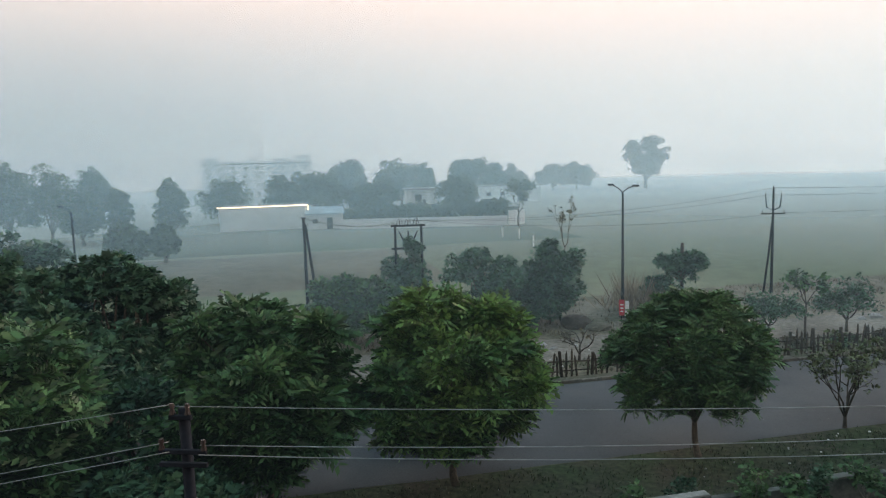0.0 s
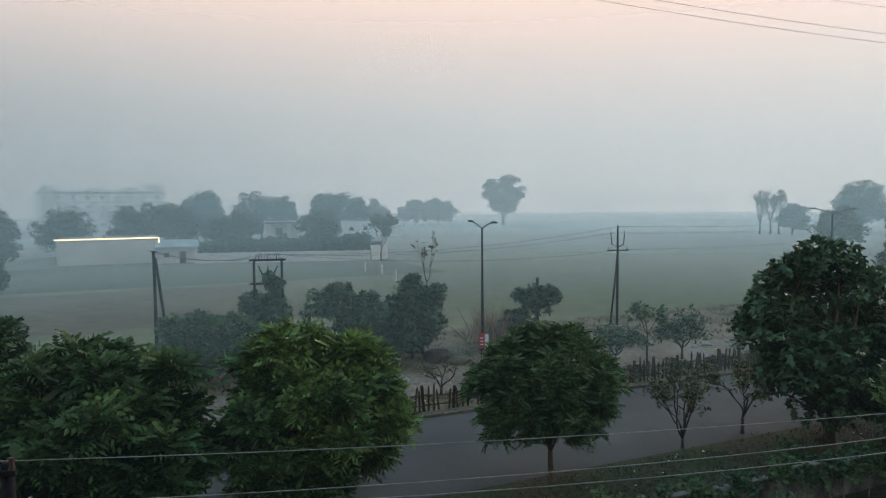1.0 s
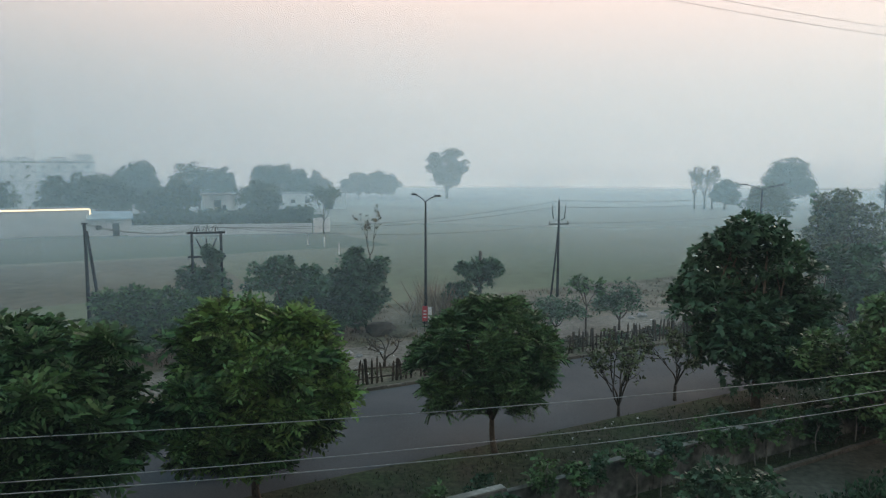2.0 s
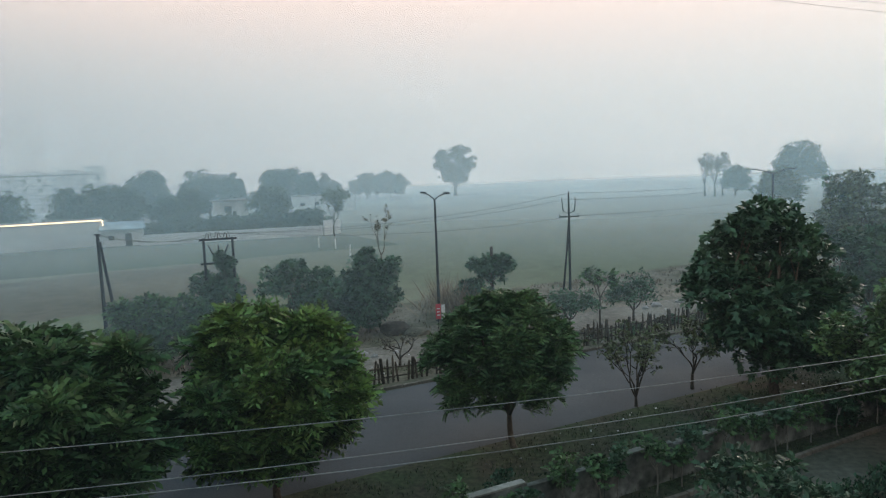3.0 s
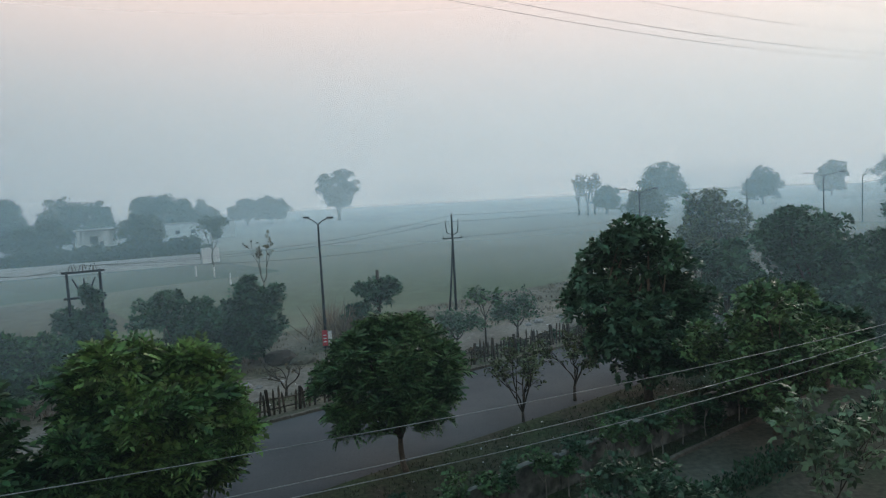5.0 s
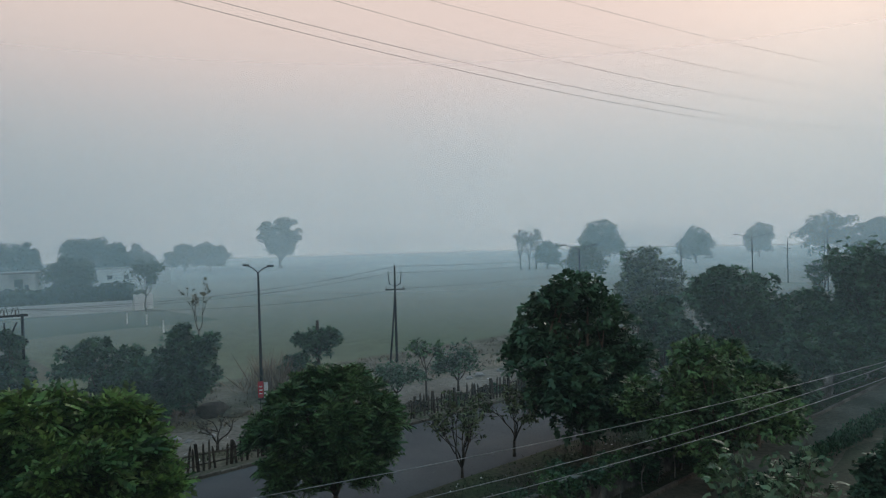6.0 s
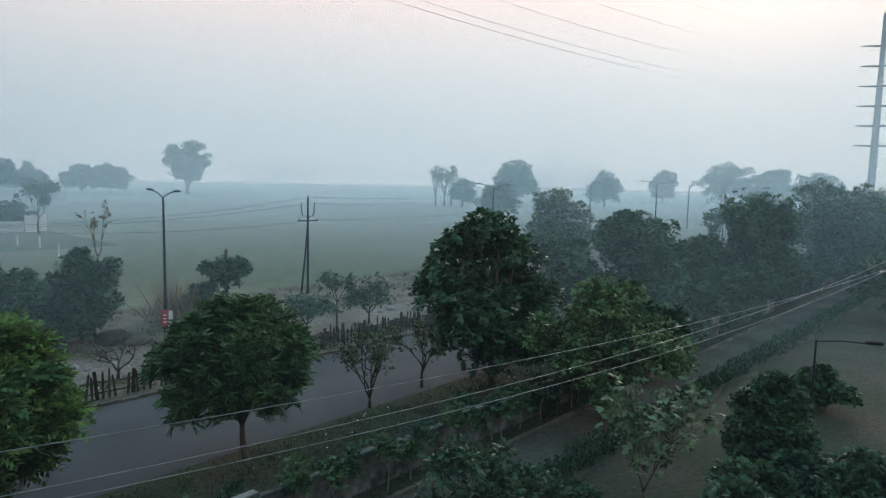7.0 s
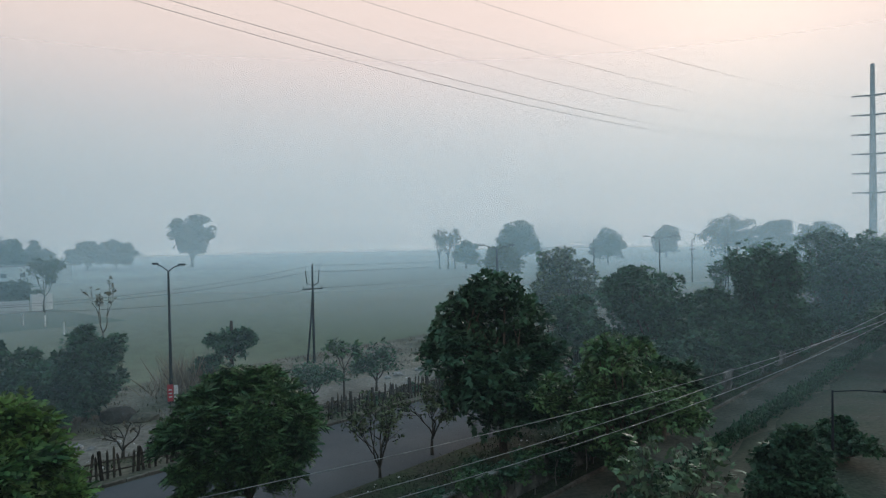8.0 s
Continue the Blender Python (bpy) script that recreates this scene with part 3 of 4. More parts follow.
power_pole(polar(33.8, 150), 8.8, -20, 1.2, brace=False, candelabra=False, label="slim distant power pole")
power_pole(polar(36.4, 130), 10.8, -20, 1.0, brace=False, candelabra=False, label="slim tall distant power pole")

# two leaning legs of a tall line pole
lp = empty("line_pole", polar(-33.7, 47), "dark two-legged steel line pole", "power pole", "power poles")
tube("pole", [(0, 0, 0), (0, 0, 7.4)], [0.13, 0.09], M_STEEL_DARK, lp, 8)
tube("brace", [(0.85, 0.2, 0), (0.08, 0.05, 7.0)], [0.11, 0.09], M_STEEL_DARK, lp, 8)
part("cap", box(0, 0, 7.43, 0.3, 0.2, 0.08), M_STEEL_DARK, lp)

# transformer frame
tf = empty("transformer_frame", Matrix.Translation(polar(-25.2, 50)) @ pose(0, 0, 0, 0, 0, 25), "steel H-frame with insulators overgrown by a vine", "transformer frame")
for sx in (-0.95, 0.95):
    tube("leg", [(sx, 0, 0), (sx, 0, 6.5)], [0.1, 0.09], M_STEEL_DARK, tf, 8)
for z in (6.4, 4.75):
    part("beam", box(0, 0, z, 2.5, 0.12, 0.14, bevel=0.01), M_STEEL_DARK, tf)
for sx in (-0.6, 0.0, 0.6):
    v, f = [], []
    tube_into(v, f, [(sx - 0.24, 0, 6.5), (sx - 0.1, 0, 6.85), (sx + 0.1, 0, 6.9), (sx + 0.2, 0, 6.5)], [0.022] * 4, 5)
    part_me("jumper", mesh_of("jumper", v, f, M_STEEL_DARK), tf)
    b = bmesh.new()
    insulator(b, sx, 0, 6.47, 0.3)
    part("insulator", b, M_PORCELAIN, tf)
    tube("fuse_arm", [(sx * 0.3, 0, 4.9), (sx * 1.1, 0.05, 6.0)], [0.05, 0.05], M_STEEL_DARK, tf, 6)

# near pole with its cross arms
npole = empty("utility_pole", Matrix.Translation((-7.45, 7.75, 0)) @ pose(0, 0, 0, 0, 0, 15), "dark steel utility pole with cross arms and wires", "power pole", "power poles")
tube("pole", [(0, 0, 0), (0, 0, 4), (0, 0, 7.05)], [0.11, 0.095, 0.08], M_STEEL_DARK, npole, 10)
for z, w in ((6.95, 0.35), (6.42, 0.75), (6.22, 0.75)):
    part("cross_arm", box(0, -0.12, z, w, 0.07, 0.07, bevel=0.008), M_STEEL_DARK, npole)
for x, z in ((-0.12, 7.0), (0.12, 7.0), (-0.33, 6.45), (0.33, 6.45)):
    b = bmesh.new()
    insulator(b, x, -0.12, z)
    part("insulator", b, M_PORCELAIN, npole)


# ---- wires ----
def wire(a, b, sag, radius, mat, label, n=24, name="wire"):
    a, b = Vector(a), Vector(b)
    pts = [a.lerp(b, i / n) - Vector((0, 0, 4 * sag * (i / n) * (1 - i / n))) for i in range(n + 1)]
    ob = tube(name, pts, radius, mat, None, 5)
    return tagged(ob, label, "wire", "overhead wires", "structure")


for (ax, ay, az_), (bx, by, bz), sag_ in (((-7.55, 7.65, 7.1), (32, 24.6, 8.3), 0.92), ((-7.2, 7.75, 6.5), (32, 24.9, 9.2), 1.32), ((-7.0, 7.5, 6.48), (32, 24.0, 9.45), 1.45)):
    wire((ax, ay, az_), (bx, by, bz), sag_, 0.0072, M_WIRE, "pale aluminium wire strung along the yard")
for (ax, ay, az_), (bx, by, bz) in (((-7.6, 7.65, 7.12), (-17, -1.0, 7.3)), ((-7.75, 7.7, 6.5), (-17, -1.2, 6.6)), ((-7.5, 7.45, 6.48), (-17, -1.6, 6.6))):
    wire((ax, ay, az_), (bx, by, bz), 0.15, 0.0058, M_WIRE, "pale aluminium wire turning off at the pole")
E1, E2 = polar(-25.2, 50), Vector((3.35, 58.6, 0))
for dz, dx in ((8.2, 0), (7.65, -0.5), (6.3, 0.7)):
    wire(E1 + Vector((dx, 0, 6.8)), E2 + Vector((dx, 0, dz)), 0.7, 0.013, M_WIRE_DARK, "thin dark field power wire")
    wire(E2 + Vector((dx, 0, dz)), polar(26.3, 120) + Vector((dx, 0, dz + 1.2)), 1.0, 0.016, M_WIRE_DARK, "thin dark field power wire")
    wire(polar(-33.7, 47) + Vector((dx * 0.3, 0, 7.4)), E1 + Vector((dx, 0, 6.8)), 0.5, 0.012, M_WIRE_DARK, "thin dark field power wire")

# ---- high-voltage mast ----
mast = empty("power_mast", Matrix.Translation(polar(45.9, 250)) @ pose(0, 0, 0, 0, 0, -45), "tall grey tubular high-voltage mast with cross arms", "power mast")
tube("pole", [(0, 0, 0), (0, 0, 25), (0, 0, 60.5)], [1.15, 1.0, 0.6], M_STEEL, mast, 12)
for i in range(6):
    z = 51.0 - 5.96 * i
    tube("cross_arm", [(-5.6, 0, z + 0.15), (0, 0, z - 0.1), (5.6, 0, z + 0.15)], [0.16, 0.36, 0.16], M_STEEL_DARK, mast, 6)
    for sx in (-5.4, 5.4):
        b = bmesh.new()
        insulator(b, sx, 0, z - 1.2, 1.3)
        part("insulator", b, M_PORCELAIN, mast)
for a_az, a_r, za, b_az, zb, sag_, rad_ in ((-30, 74, 38.0, 44.3, 36.8, 6.5, 0.028), (-30, 74, 39.0, 44.5, 37.6, 6.3, 0.028), (-30, 74, 43.1, 44.6, 43.5, 7.7, 0.022),
                                          (-22, 88, 50.0, 45.4, 43.5, 4.6, 0.022), (-22, 88, 55.8, 45.6, 49.5, 4.9, 0.022)):
    wire(polar(a_az, a_r, za), polar(b_az, 250, zb), sag_, rad_, M_WIRE_DARK, "high-voltage conductor sagging across the sky", 40)


# ---- boundary wall ----
def boundary_wall():
    thing = empty("boundary_wall", rd(0, 16.3), "stained low boundary wall with pale broken coping", "wall", kind="structure")
    rng = np.random.default_rng(5)
    s = -30.0
    while s < 57:
        ln_ = rng.uniform(2.4, 3.2)
        h = rng.uniform(1.18, 1.34)
        b = bmesh.new()
        add_box(b, s + ln_ / 2, 0, h / 2, ln_ - 0.02, 0.22, h, bevel=0.015)
        ob = part("wall_panel", b, M_WALL_OLD, thing)
        ob.matrix_basis = pose(0, 0, 0, 0, 0, RING)
        if rng.random() < 0.7:
            b = bmesh.new()
            add_box(b, s + ln_ / 2, 0, h + 0.03, ln_ * rng.uniform(0.45, 0.98), 0.27, 0.07, bevel=0.015)
            ob = part("coping", b, M_COPING, thing, "pale whitewashed coping")
            ob.matrix_basis = pose(0, 0, 0, 0, 0, RING)
        s += ln_


boundary_wall()


# ---- kerbs ----
def kerb(name, c, s0, s1, label, mat=None):
    thing = empty(name, rd(0, c), label, "kerb", kind="structure")
    me = None
    s, k = s0, 0
    while s < s1:
        if me is None:
            b = box(0, 0, 0.06, 0.97, 0.16, 0.2, bevel=0.02)
            me = bpy.data.meshes.new("kerb_stone")
            b.to_mesh(me)
            b.free()
            me.materials.append(mat or M_KERB)
        part_me("kerb_stone", me, thing, m=Matrix.Translation(U * (s + 0.5)) @ pose(0, 0, 0.012 * math.sin(k * 2.1), 0, 0, RING + 1.2 * math.sin(k * 1.7)))
        s += 1.0
        k += 1


kerb("lane_kerb", 15.12, 12, 75, "broken pale kerb stones along the dirt lane")
kerb("kerb_far", 30.42, -25, 90, "row of worn concrete kerb stones by the road")


# ---- picket fence on the far side ----
def fence(s0, s1, c):
    thing = empty("picket_fence", rd(0, c), "uneven dark timber picket fence along the road", "fence")
    rng = np.random.default_rng(11)
    b = box(0, 0, 0.7, 0.13, 0.13, 1.4, bevel=0.015)
    post = bpy.data.meshes.new("post")
    b.to_mesh(post)
    b.free()
    post.materials.append(M_WOOD_POST)
    pick = mesh_of("picket", [(-.045, -.025, 0), (.045, -.025, 0), (.045, .025, 0), (-.045, .025, 0), (-.045, -.025, 1.0), (.045, -.025, 1.0), (.045, .025, 1.0), (-.045, .025, 1.0), (0, 0, 1.14)],
                   [(0, 1, 5, 4), (1, 2, 6, 5), (2, 3, 7, 6), (3, 0, 4, 7), (4, 5, 8), (5, 6, 8), (6, 7, 8), (7, 4, 8)], M_WOOD_POST)
    rail = mesh_of("rail", [(0, -.02, 0), (1.6, -.02, 0), (1.6, .02, 0), (0, .02, 0), (0, -.02, .06), (1.6, -.02, .06), (1.6, .02, .06), (0, .02, .06)],
                   [(0, 1, 5, 4), (1, 2, 6, 5), (2, 3, 7, 6), (3, 0, 4, 7), (4, 5, 6, 7), (0, 3, 2, 1)], M_WOOD_POST)
    s = s0
    while s < s1:
        m = Matrix.Translation(U * s) @ pose(0, 0, 0, rng.normal(0, 3), rng.normal(0, 4), RING)
        part_me("post", post, thing, m=m @ Matrix.Diagonal((1, 1, rng.uniform(0.8, 1.15), 1)))
        if s < 20 or rng.random() < 0.75:
            for z in (0.3, 0.78):
                part_me("rail", rail, thing, m=Matrix.Translation(U * s) @ pose(0, 0, z, 0, rng.normal(0, 2), RING))
            for k in range(5):
                if rng.random() < 0.85:
                    part_me("picket", pick, thing, m=Matrix.Translation(U * (s + 0.28 * (k + 0.9))) @ pose(0, -0.03, 0, rng.normal(0, 4), rng.normal(0, 5), RING)
                            @ Matrix.Diagonal((1, 1, rng.uniform(0.9, 1.3), 1)))
        s += 1.6


fence(6, 64, 31.4)

# ---- red and white sign ----
sg = empty("roadside_sign", Matrix.Translation(polar(-7.55, 46.2)) @ pose(0, 0, 0, 0, 0, 12), "small red and white signboard on posts", "sign")
part("board", box(-0.17, 0, 1.0, 0.34, 0.04, 1.05, bevel=0.008), M_RED, sg, "red painted board")
part("board", box(0.17, 0, 0.95, 0.24, 0.05, 1.0, bevel=0.008), M_SIGN_WHITE, sg, "white painted board")
for x in (-0.2, 0.2):
    part("post", box(x, 0.05, 0.5, 0.05, 0.05, 1.0), M_STEEL_DARK, sg)
for k in range(3):
    part("bar", box(-0.17, -0.026, 0.75 + 0.22 * k, 0.2, 0.012, 0.07), M_SIGN_WHITE, sg)


# ---- far buildings ----
def turned(at_, heading):
    return Matrix.Translation(at_) @ pose(0, 0, 0, 0, 0, heading)


# long white shed with a lit roof edge
a_, b_ = polar(-40.2, 131), polar(-33.4, 130)
shed_len = (b_ - a_).length
shed_turn = math.degrees(math.atan2((b_ - a_).y, (b_ - a_).x))
shed = empty("white_shed", turned(a_, shed_turn), "long white shed with a lit strip under its roof edge", "shed")
part("wall", box(shed_len / 2, 5, 2.1, shed_len, 10, 4.2), M_WHITE, shed)
part("roof", box(shed_len / 2, 5, 4.3, shed_len + 0.5, 10.5, 0.2), M_CONC, shed)
part("light_strip", box(shed_len / 2, -0.3, 4.42, shed_len + 0.5, 0.12, 0.24), M_LED, shed, "glowing warm light strip")
part("light_strip", box(shed_len + 0.28, -0.3, 3.95, 0.25, 0.12, 0.9), M_LED, shed, "glowing warm light strip")
for k in range(5):
    part("pilaster", box(0.3 + k * (shed_len - 0.6) / 4, -0.06, 2.05, 0.35, 0.12, 4.1), M_WHITE, shed)
part("vent", box(shed_len * 0.45, 3, 4.7, 0.5, 0.5, 0.6, bevel=0.05), M_CONC, shed)

blue = empty("blue_roof_shed", turned(polar(-33.4, 127), shed_turn), "low white shed with a blue sheet roof", "shed")
part("wall", box(3.2, 3, 1.35, 6.4, 6, 2.7), M_WHITE, blue)
rf = part("roof", box(3.2, 2.4, 3.1, 7.0, 7.4, 0.12), M_BLUE, blue, "blue sheet-metal roof")
rf.matrix_basis = pose(0, 0, 0, 7, 0, 0)
part("door", box(4.0, -0.03, 1.05, 1.0, 0.08, 2.1), M_DARK, blue)
part("window", box(1.4, -0.03, 1.5, 0.9, 0.08, 0.7), M_DARK, blue)


def compound_wall(a, b, h, n=14, name="compound_wall"):
    d = b - a
    t = math.degrees(math.atan2(d.y, d.x))
    th = empty(name, turned(a, t), "long pale compound wall at the field edge", "wall", kind="structure")
    for i in range(n):
        part("wall_panel", box((i + 0.5) * d.length / n, 0, h / 2, d.length / n - 0.25, 0.2, h), M_WHITE, th)
        part("pier", box(i * d.length / n, 0, h * 0.52, 0.32, 0.3, h * 1.04), M_WHITE, th)


compound_wall(polar(-30.7, 125), polar(-16.9, 122), 1.8)
compound_wall(polar(-16.8, 122), polar(-15.5, 125), 2.6, 3)


def flats(at_, heading, w, d, storeys, sh, bays, label):
    th = empty("apartment_building", turned(at_, heading), label, "building")
    h = storeys * sh
    part("wall", box(w / 2, d / 2, h / 2, w, d, h), M_WHITE, th)
    part("roof", box(w / 2, d / 2, h + 0.15, w + 0.6, d + 0.6, 0.3), M_CONC, th)
    part("parapet", box(w / 2, 0.0, h + 0.75, w, 0.2, 0.9), M_WHITE, th)
    for st in range(storeys):
        part("ledge", box(w / 2, -0.12, st * sh + sh - 0.1, w, 0.25, 0.18), M_CONC, th)
        for k in range(bays):
            x = (k + 0.5) * w / bays
            win = part("window", box(x, -0.03, st * sh + 1.9, 1.3, 0.1, 1.0), M_CONC, th)
            part("sill", box(x, -0.1, st * sh + 0.95, 1.8, 0.2, 0.1), M_CONC, win)
    for x, ww, hh in ((w * 0.08, 5.0, 2.2), (w * 0.45, 4.0, 1.4), (w * 0.72, 4.5, 1.6), (w - 3.4, 6.2, 2.8)):
        part("roof_room", box(x, d / 2, h + 0.3 + hh / 2, ww, 4, hh), M_WHITE, th)
        part("roof_slab", box(x, d / 2, h + 0.3 + hh + 0.1, ww + 1.2, 5, 0.25), M_CONC, th)
    return th


flats(polar(-41.3, 310), 36, 46, 15, 4, 3.6, 9, "pale four-storey building lost in haze with rooftop tanks")

farm = empty("farmhouse", turned(polar(-25.4, 172), 22), "small white farmhouse with a pillared porch among trees", "house")
part("wall", box(4, 4, 2.6, 8, 6, 5.2), M_WHITE, farm)
part("roof", box(4, 3, 5.4, 9, 9, 0.35), M_CONC, farm)
part("porch_wall", box(4.5, -1.5, 1.0, 7, 0.25, 1.1), M_WHITE, farm)
for x in (0.4, 1.4, 5.6, 6.2):
    part("pillar", box(x, -1.2, 2.7, 0.55, 0.55, 5.2), M_WHITE, farm)
part("window", box(3.4, 0.95, 3.2, 1.6, 0.1, 1.6), M_DARK, farm)
part("door", box(5.0, 0.95, 1.6, 1.1, 0.1, 2.3), M_DARK, farm)

barn = empty("field_shed", turned(polar(-19.3, 202), 18), "long low weathered shed with a sheet roof among trees", "shed")
part("wall", box(9.0, 3, 2.3, 18, 6, 4.6), M_WHITE, barn)
part("roof", box(9.0, 3, 4.75, 18.8, 6.8, 0.28), M_CONC, barn)
part("door", box(13.0, -0.03, 1.2, 2.4, 0.08, 2.4), M_DARK, barn)
for x in (3.0, 7.0):
    part("window", box(x, -0.03, 2.4, 1.2, 0.08, 1.0), M_DARK, barn)

# ---- trees by the road ----
tree("roadside_tree", (-0.75, 25.2, 0), 5.8, 5.5, 1.0, "round-crowned green roadside tree on the grass verge", 121, "frond", 1350, M_LEAF_MID, nclump=150, clump=0.17, trunk_r=0.12, limbs=18, group="roadside trees", leaf_size=0.74, lobes=0, lean=(-0.3, 0))
tree("roadside_tree", (-8.15, 20.4, 0), 6.4, 5.5, 0.5, "leafy bright green roadside tree with drooping fronds", 22, "frond", 1050, M_LEAF_BRIGHT, nclump=140, clump=0.17, trunk_r=0.14, limbs=18, group="roadside trees", leaf_size=1.1, lobes=0)
tree("roadside_tree", (-13.0, 17.0, 0), 6.7, 6.8, 0.6, "broad dark green roadside tree with drooping fronds", 23, "frond", 1250, M_LEAF, nclump=130, clump=0.20, trunk_r=0.15, limbs=16, group="roadside trees", leaf_size=1.25, lobes=9)
tree("roadside_tree", (-18.0, 11.6, 0), 7.6, 7.6, 0.3, "leafy green roadside tree beside the yard", 24, "frond", 900, M_LEAF, nclump=120, clump=0.20, trunk_r=0.14, limbs=12, group="roadside trees", leaf_size=1.3, droop=0.4, taper=-0.1, lobes=12)
tree("large_tree", (10.7, 31.6, 0), 8.9, 8.6, 0.5, "large dense dark green tree by the road", 25, "broad", 11000, M_LEAF_DARK, nclump=110, clump=0.24, trunk_r=0.22, limbs=12, group="roadside trees", taper=-0.15)
tree("large_tree", (-25.0, 21.8, 0), 6.9, 8.6, 0.0, "wide dark green tree across the road", 26, "broad", 10000, M_LEAF_DARK, nclump=130, clump=0.2, trunk_r=0.2, limbs=10, lobes=0)
tree("large_tree", (-31.5, 21.0, 0), 8.0, 9.0, 0.0, "wide dark green tree across the road", 36, "broad", 8000, M_LEAF_DARK, nclump=120, clump=0.2, trunk_r=0.2, limbs=8, lobes=0)
tree("olive_tree", (14.0, 26.2, 0), 6.4, 7.6, 0.5, "loose olive-green tree beside the boundary wall", 27, "broad", 6500, M_LEAF_MID, nclump=80, clump=0.24, trunk_r=0.13, limbs=14, twig=3, leaf_size=0.7)
tree("olive_tree", (19.0, 31.0, 0), 5.4, 5.5, 0.6, "loose olive-green tree beside the boundary wall", 37, "broad", 3000, M_LEAF_DARK, nclump=36, clump=0.26, trunk_r=0.13, limbs=10, twig=2, leaf_size=0.8)
forked_tree("young_tree", (11.7, 19.0, 0), 4.4, 3.0, "slender young tree with sparse pale leaves", 29, 2, 4, 360, (3, 0.23, 0.135), M_LEAF_PALE, M_BARK, 0.06, 0.4, scatter_r=0.22, upright=0.3, leafy=3)
tree("yard_bush", (16.5, 19.1, 0), 4.1, 3.3, 0.1, "dense dark bush in the yard", 29, "small", 6500, M_LEAF_DARK, nclump=80, clump=0.24, trunk_r=0.08, category="bush", leaf_size=1.1, taper=0.5, lobes=0)
tree("yard_bush", (24.6, 25.6, 0), 1.8, 3.2, 0.0, "low dark rounded bush in the yard", 30, "small", 2200, M_LEAF_DARK, nclump=18, clump=0.5, trunk_r=0.05, category="bush", leaf_size=1.2)
for k, (x, y, h, w) in enumerate(((13.0, 14.6, 2.7, 4.2), (16.5, 15.2, 2.9, 4.6), (20.4, 16.2, 2.8, 4.6), (24.5, 18.0, 2.7, 4.6))):
    tree("hedge_bush", (x, y, 0), h, w, 0.1, "dense dark green shrub below the house", 31 + k, "small", 3600, M_LEAF_DARK, nclump=24, clump=0.45, trunk_r=0.07, category="bush", group="hedge shrubs", leaf_size=1.2)
for k, (x, y, h, w) in enumerate(((5.4, 16.6, 3.3, 3.4), (7.6, 16.9, 2.5, 2.6))):
    tree("yard_shrub", (x, y, 0), h, w, 0.1, "dark glossy-leaved shrub in the yard", 41 + k, "broad", 1500, M_LEAF_DARK, nclump=40, clump=0.25, trunk_r=0.05, category="bush", group="yard shrubs", leaf_size=0.6, lobes=0)

for k, (x, y, h, w) in enumerate(((-13.4, 12.6, 3.4, 4.2), (-16.6, 15.6, 4.2, 4.6), (-21.0, 17.4, 4.6, 5.0))):
    tree("yard_bush", (x, y, 0), h, w, 0.1, "dark shadowed shrub beneath the roadside trees", 190 + k, "broad", 1900, M_LEAF_DARK, nclump=50, clump=0.25, trunk_r=0.06, category="bush", leaf_size=0.8, lobes=0)

# sparse small trees on the verge
forked_tree("sparse_tree", (4.4, 29.7, 0), 3.9, 2.9, "thin many-stemmed small tree with few dull leaves", 51, 5, 3, 380, (3, 0.17, 0.09), M_LEAF_OLIVE, M_BARK_DARK, 0.075, 0.45, group="thin trees")
forked_tree("sparse_tree", (7.3, 32.1, 0), 3.4, 3.3, "thin wide-forked small tree with few dull leaves", 52, 4, 3, 400, (3, 0.17, 0.09), M_LEAF_OLIVE, M_BARK_DARK, 0.08, 0.75, group="thin trees")
forked_tree("umbrella_tree", (2.4, 43.5, 0), 2.8, 3.5, "small flat-topped tree beyond the fence", 53, 5, 3, 1000, (3, 0.18, 0.1), M_LEAF_DARK, M_BARK_DARK, 0.08, 0.8, flat=1.0, group="flat-topped trees", scatter_r=0.2)
forked_tree("umbrella_tree", (6.8, 46.6, 0), 3.3, 3.4, "small flat-topped leaning tree beyond the fence", 54, 5, 3, 900, (3, 0.18, 0.1), M_LEAF_DARK, M_BARK_DARK, 0.09, 0.7, flat=0.8, group="flat-topped trees", scatter_r=0.2)
forked_tree("thin_tree", (4.4, 44.4, 0), 4.0, 2.0, "thin upright tree with a small crown", 55, 3, 3, 170, (3, 0.26, 0.15), M_LEAF, M_BARK_DARK, 0.07, 2.0)

# ---- scrub beyond the lane ----
tree("dark_bush", (-14.6, 43.7, 0), 5.3, 7.2, 0.0, "dense dark green bush beyond the lane", 61, "broad", 4200, M_LEAF_DARK, nclump=70, clump=0.27, trunk_r=0.12, category="bush", group="dark bushes")
tree("dark_bush", (-10.8, 44.7, 0), 5.9, 5.4, 0.0, "dense dark green bush beyond the lane", 62, "broad", 4000, M_LEAF_DARK, nclump=60, clump=0.27, trunk_r=0.12, category="bush", group="dark bushes")
tree("dry_bush", (-12.4, 40.8, 0), 2.1, 4.4, 0.0, "grey-brown dry bush beyond the lane", 63, "small", 1700, M_LEAF_DARK, nclump=30, clump=0.4, trunk_r=0.05, category="bush", twig=4)
tree("roadside_tree", (-2.9, 50.9, 0), 4.3, 4.6, 2.0, "flat-crowned dark tree beside a broken post", 64, "broad", 1700, M_LEAF_DARK, nclump=34, clump=0.42, trunk_r=0.1)
tree("dark_bush", (-3.6, 50.2, 0), 2.4, 4.4, 0.0, "low dark bush under the flat-crowned tree", 65, "broad", 1300, M_LEAF_DARK, nclump=18, clump=0.5, trunk_r=0.06, category="bush", group="dark bushes")
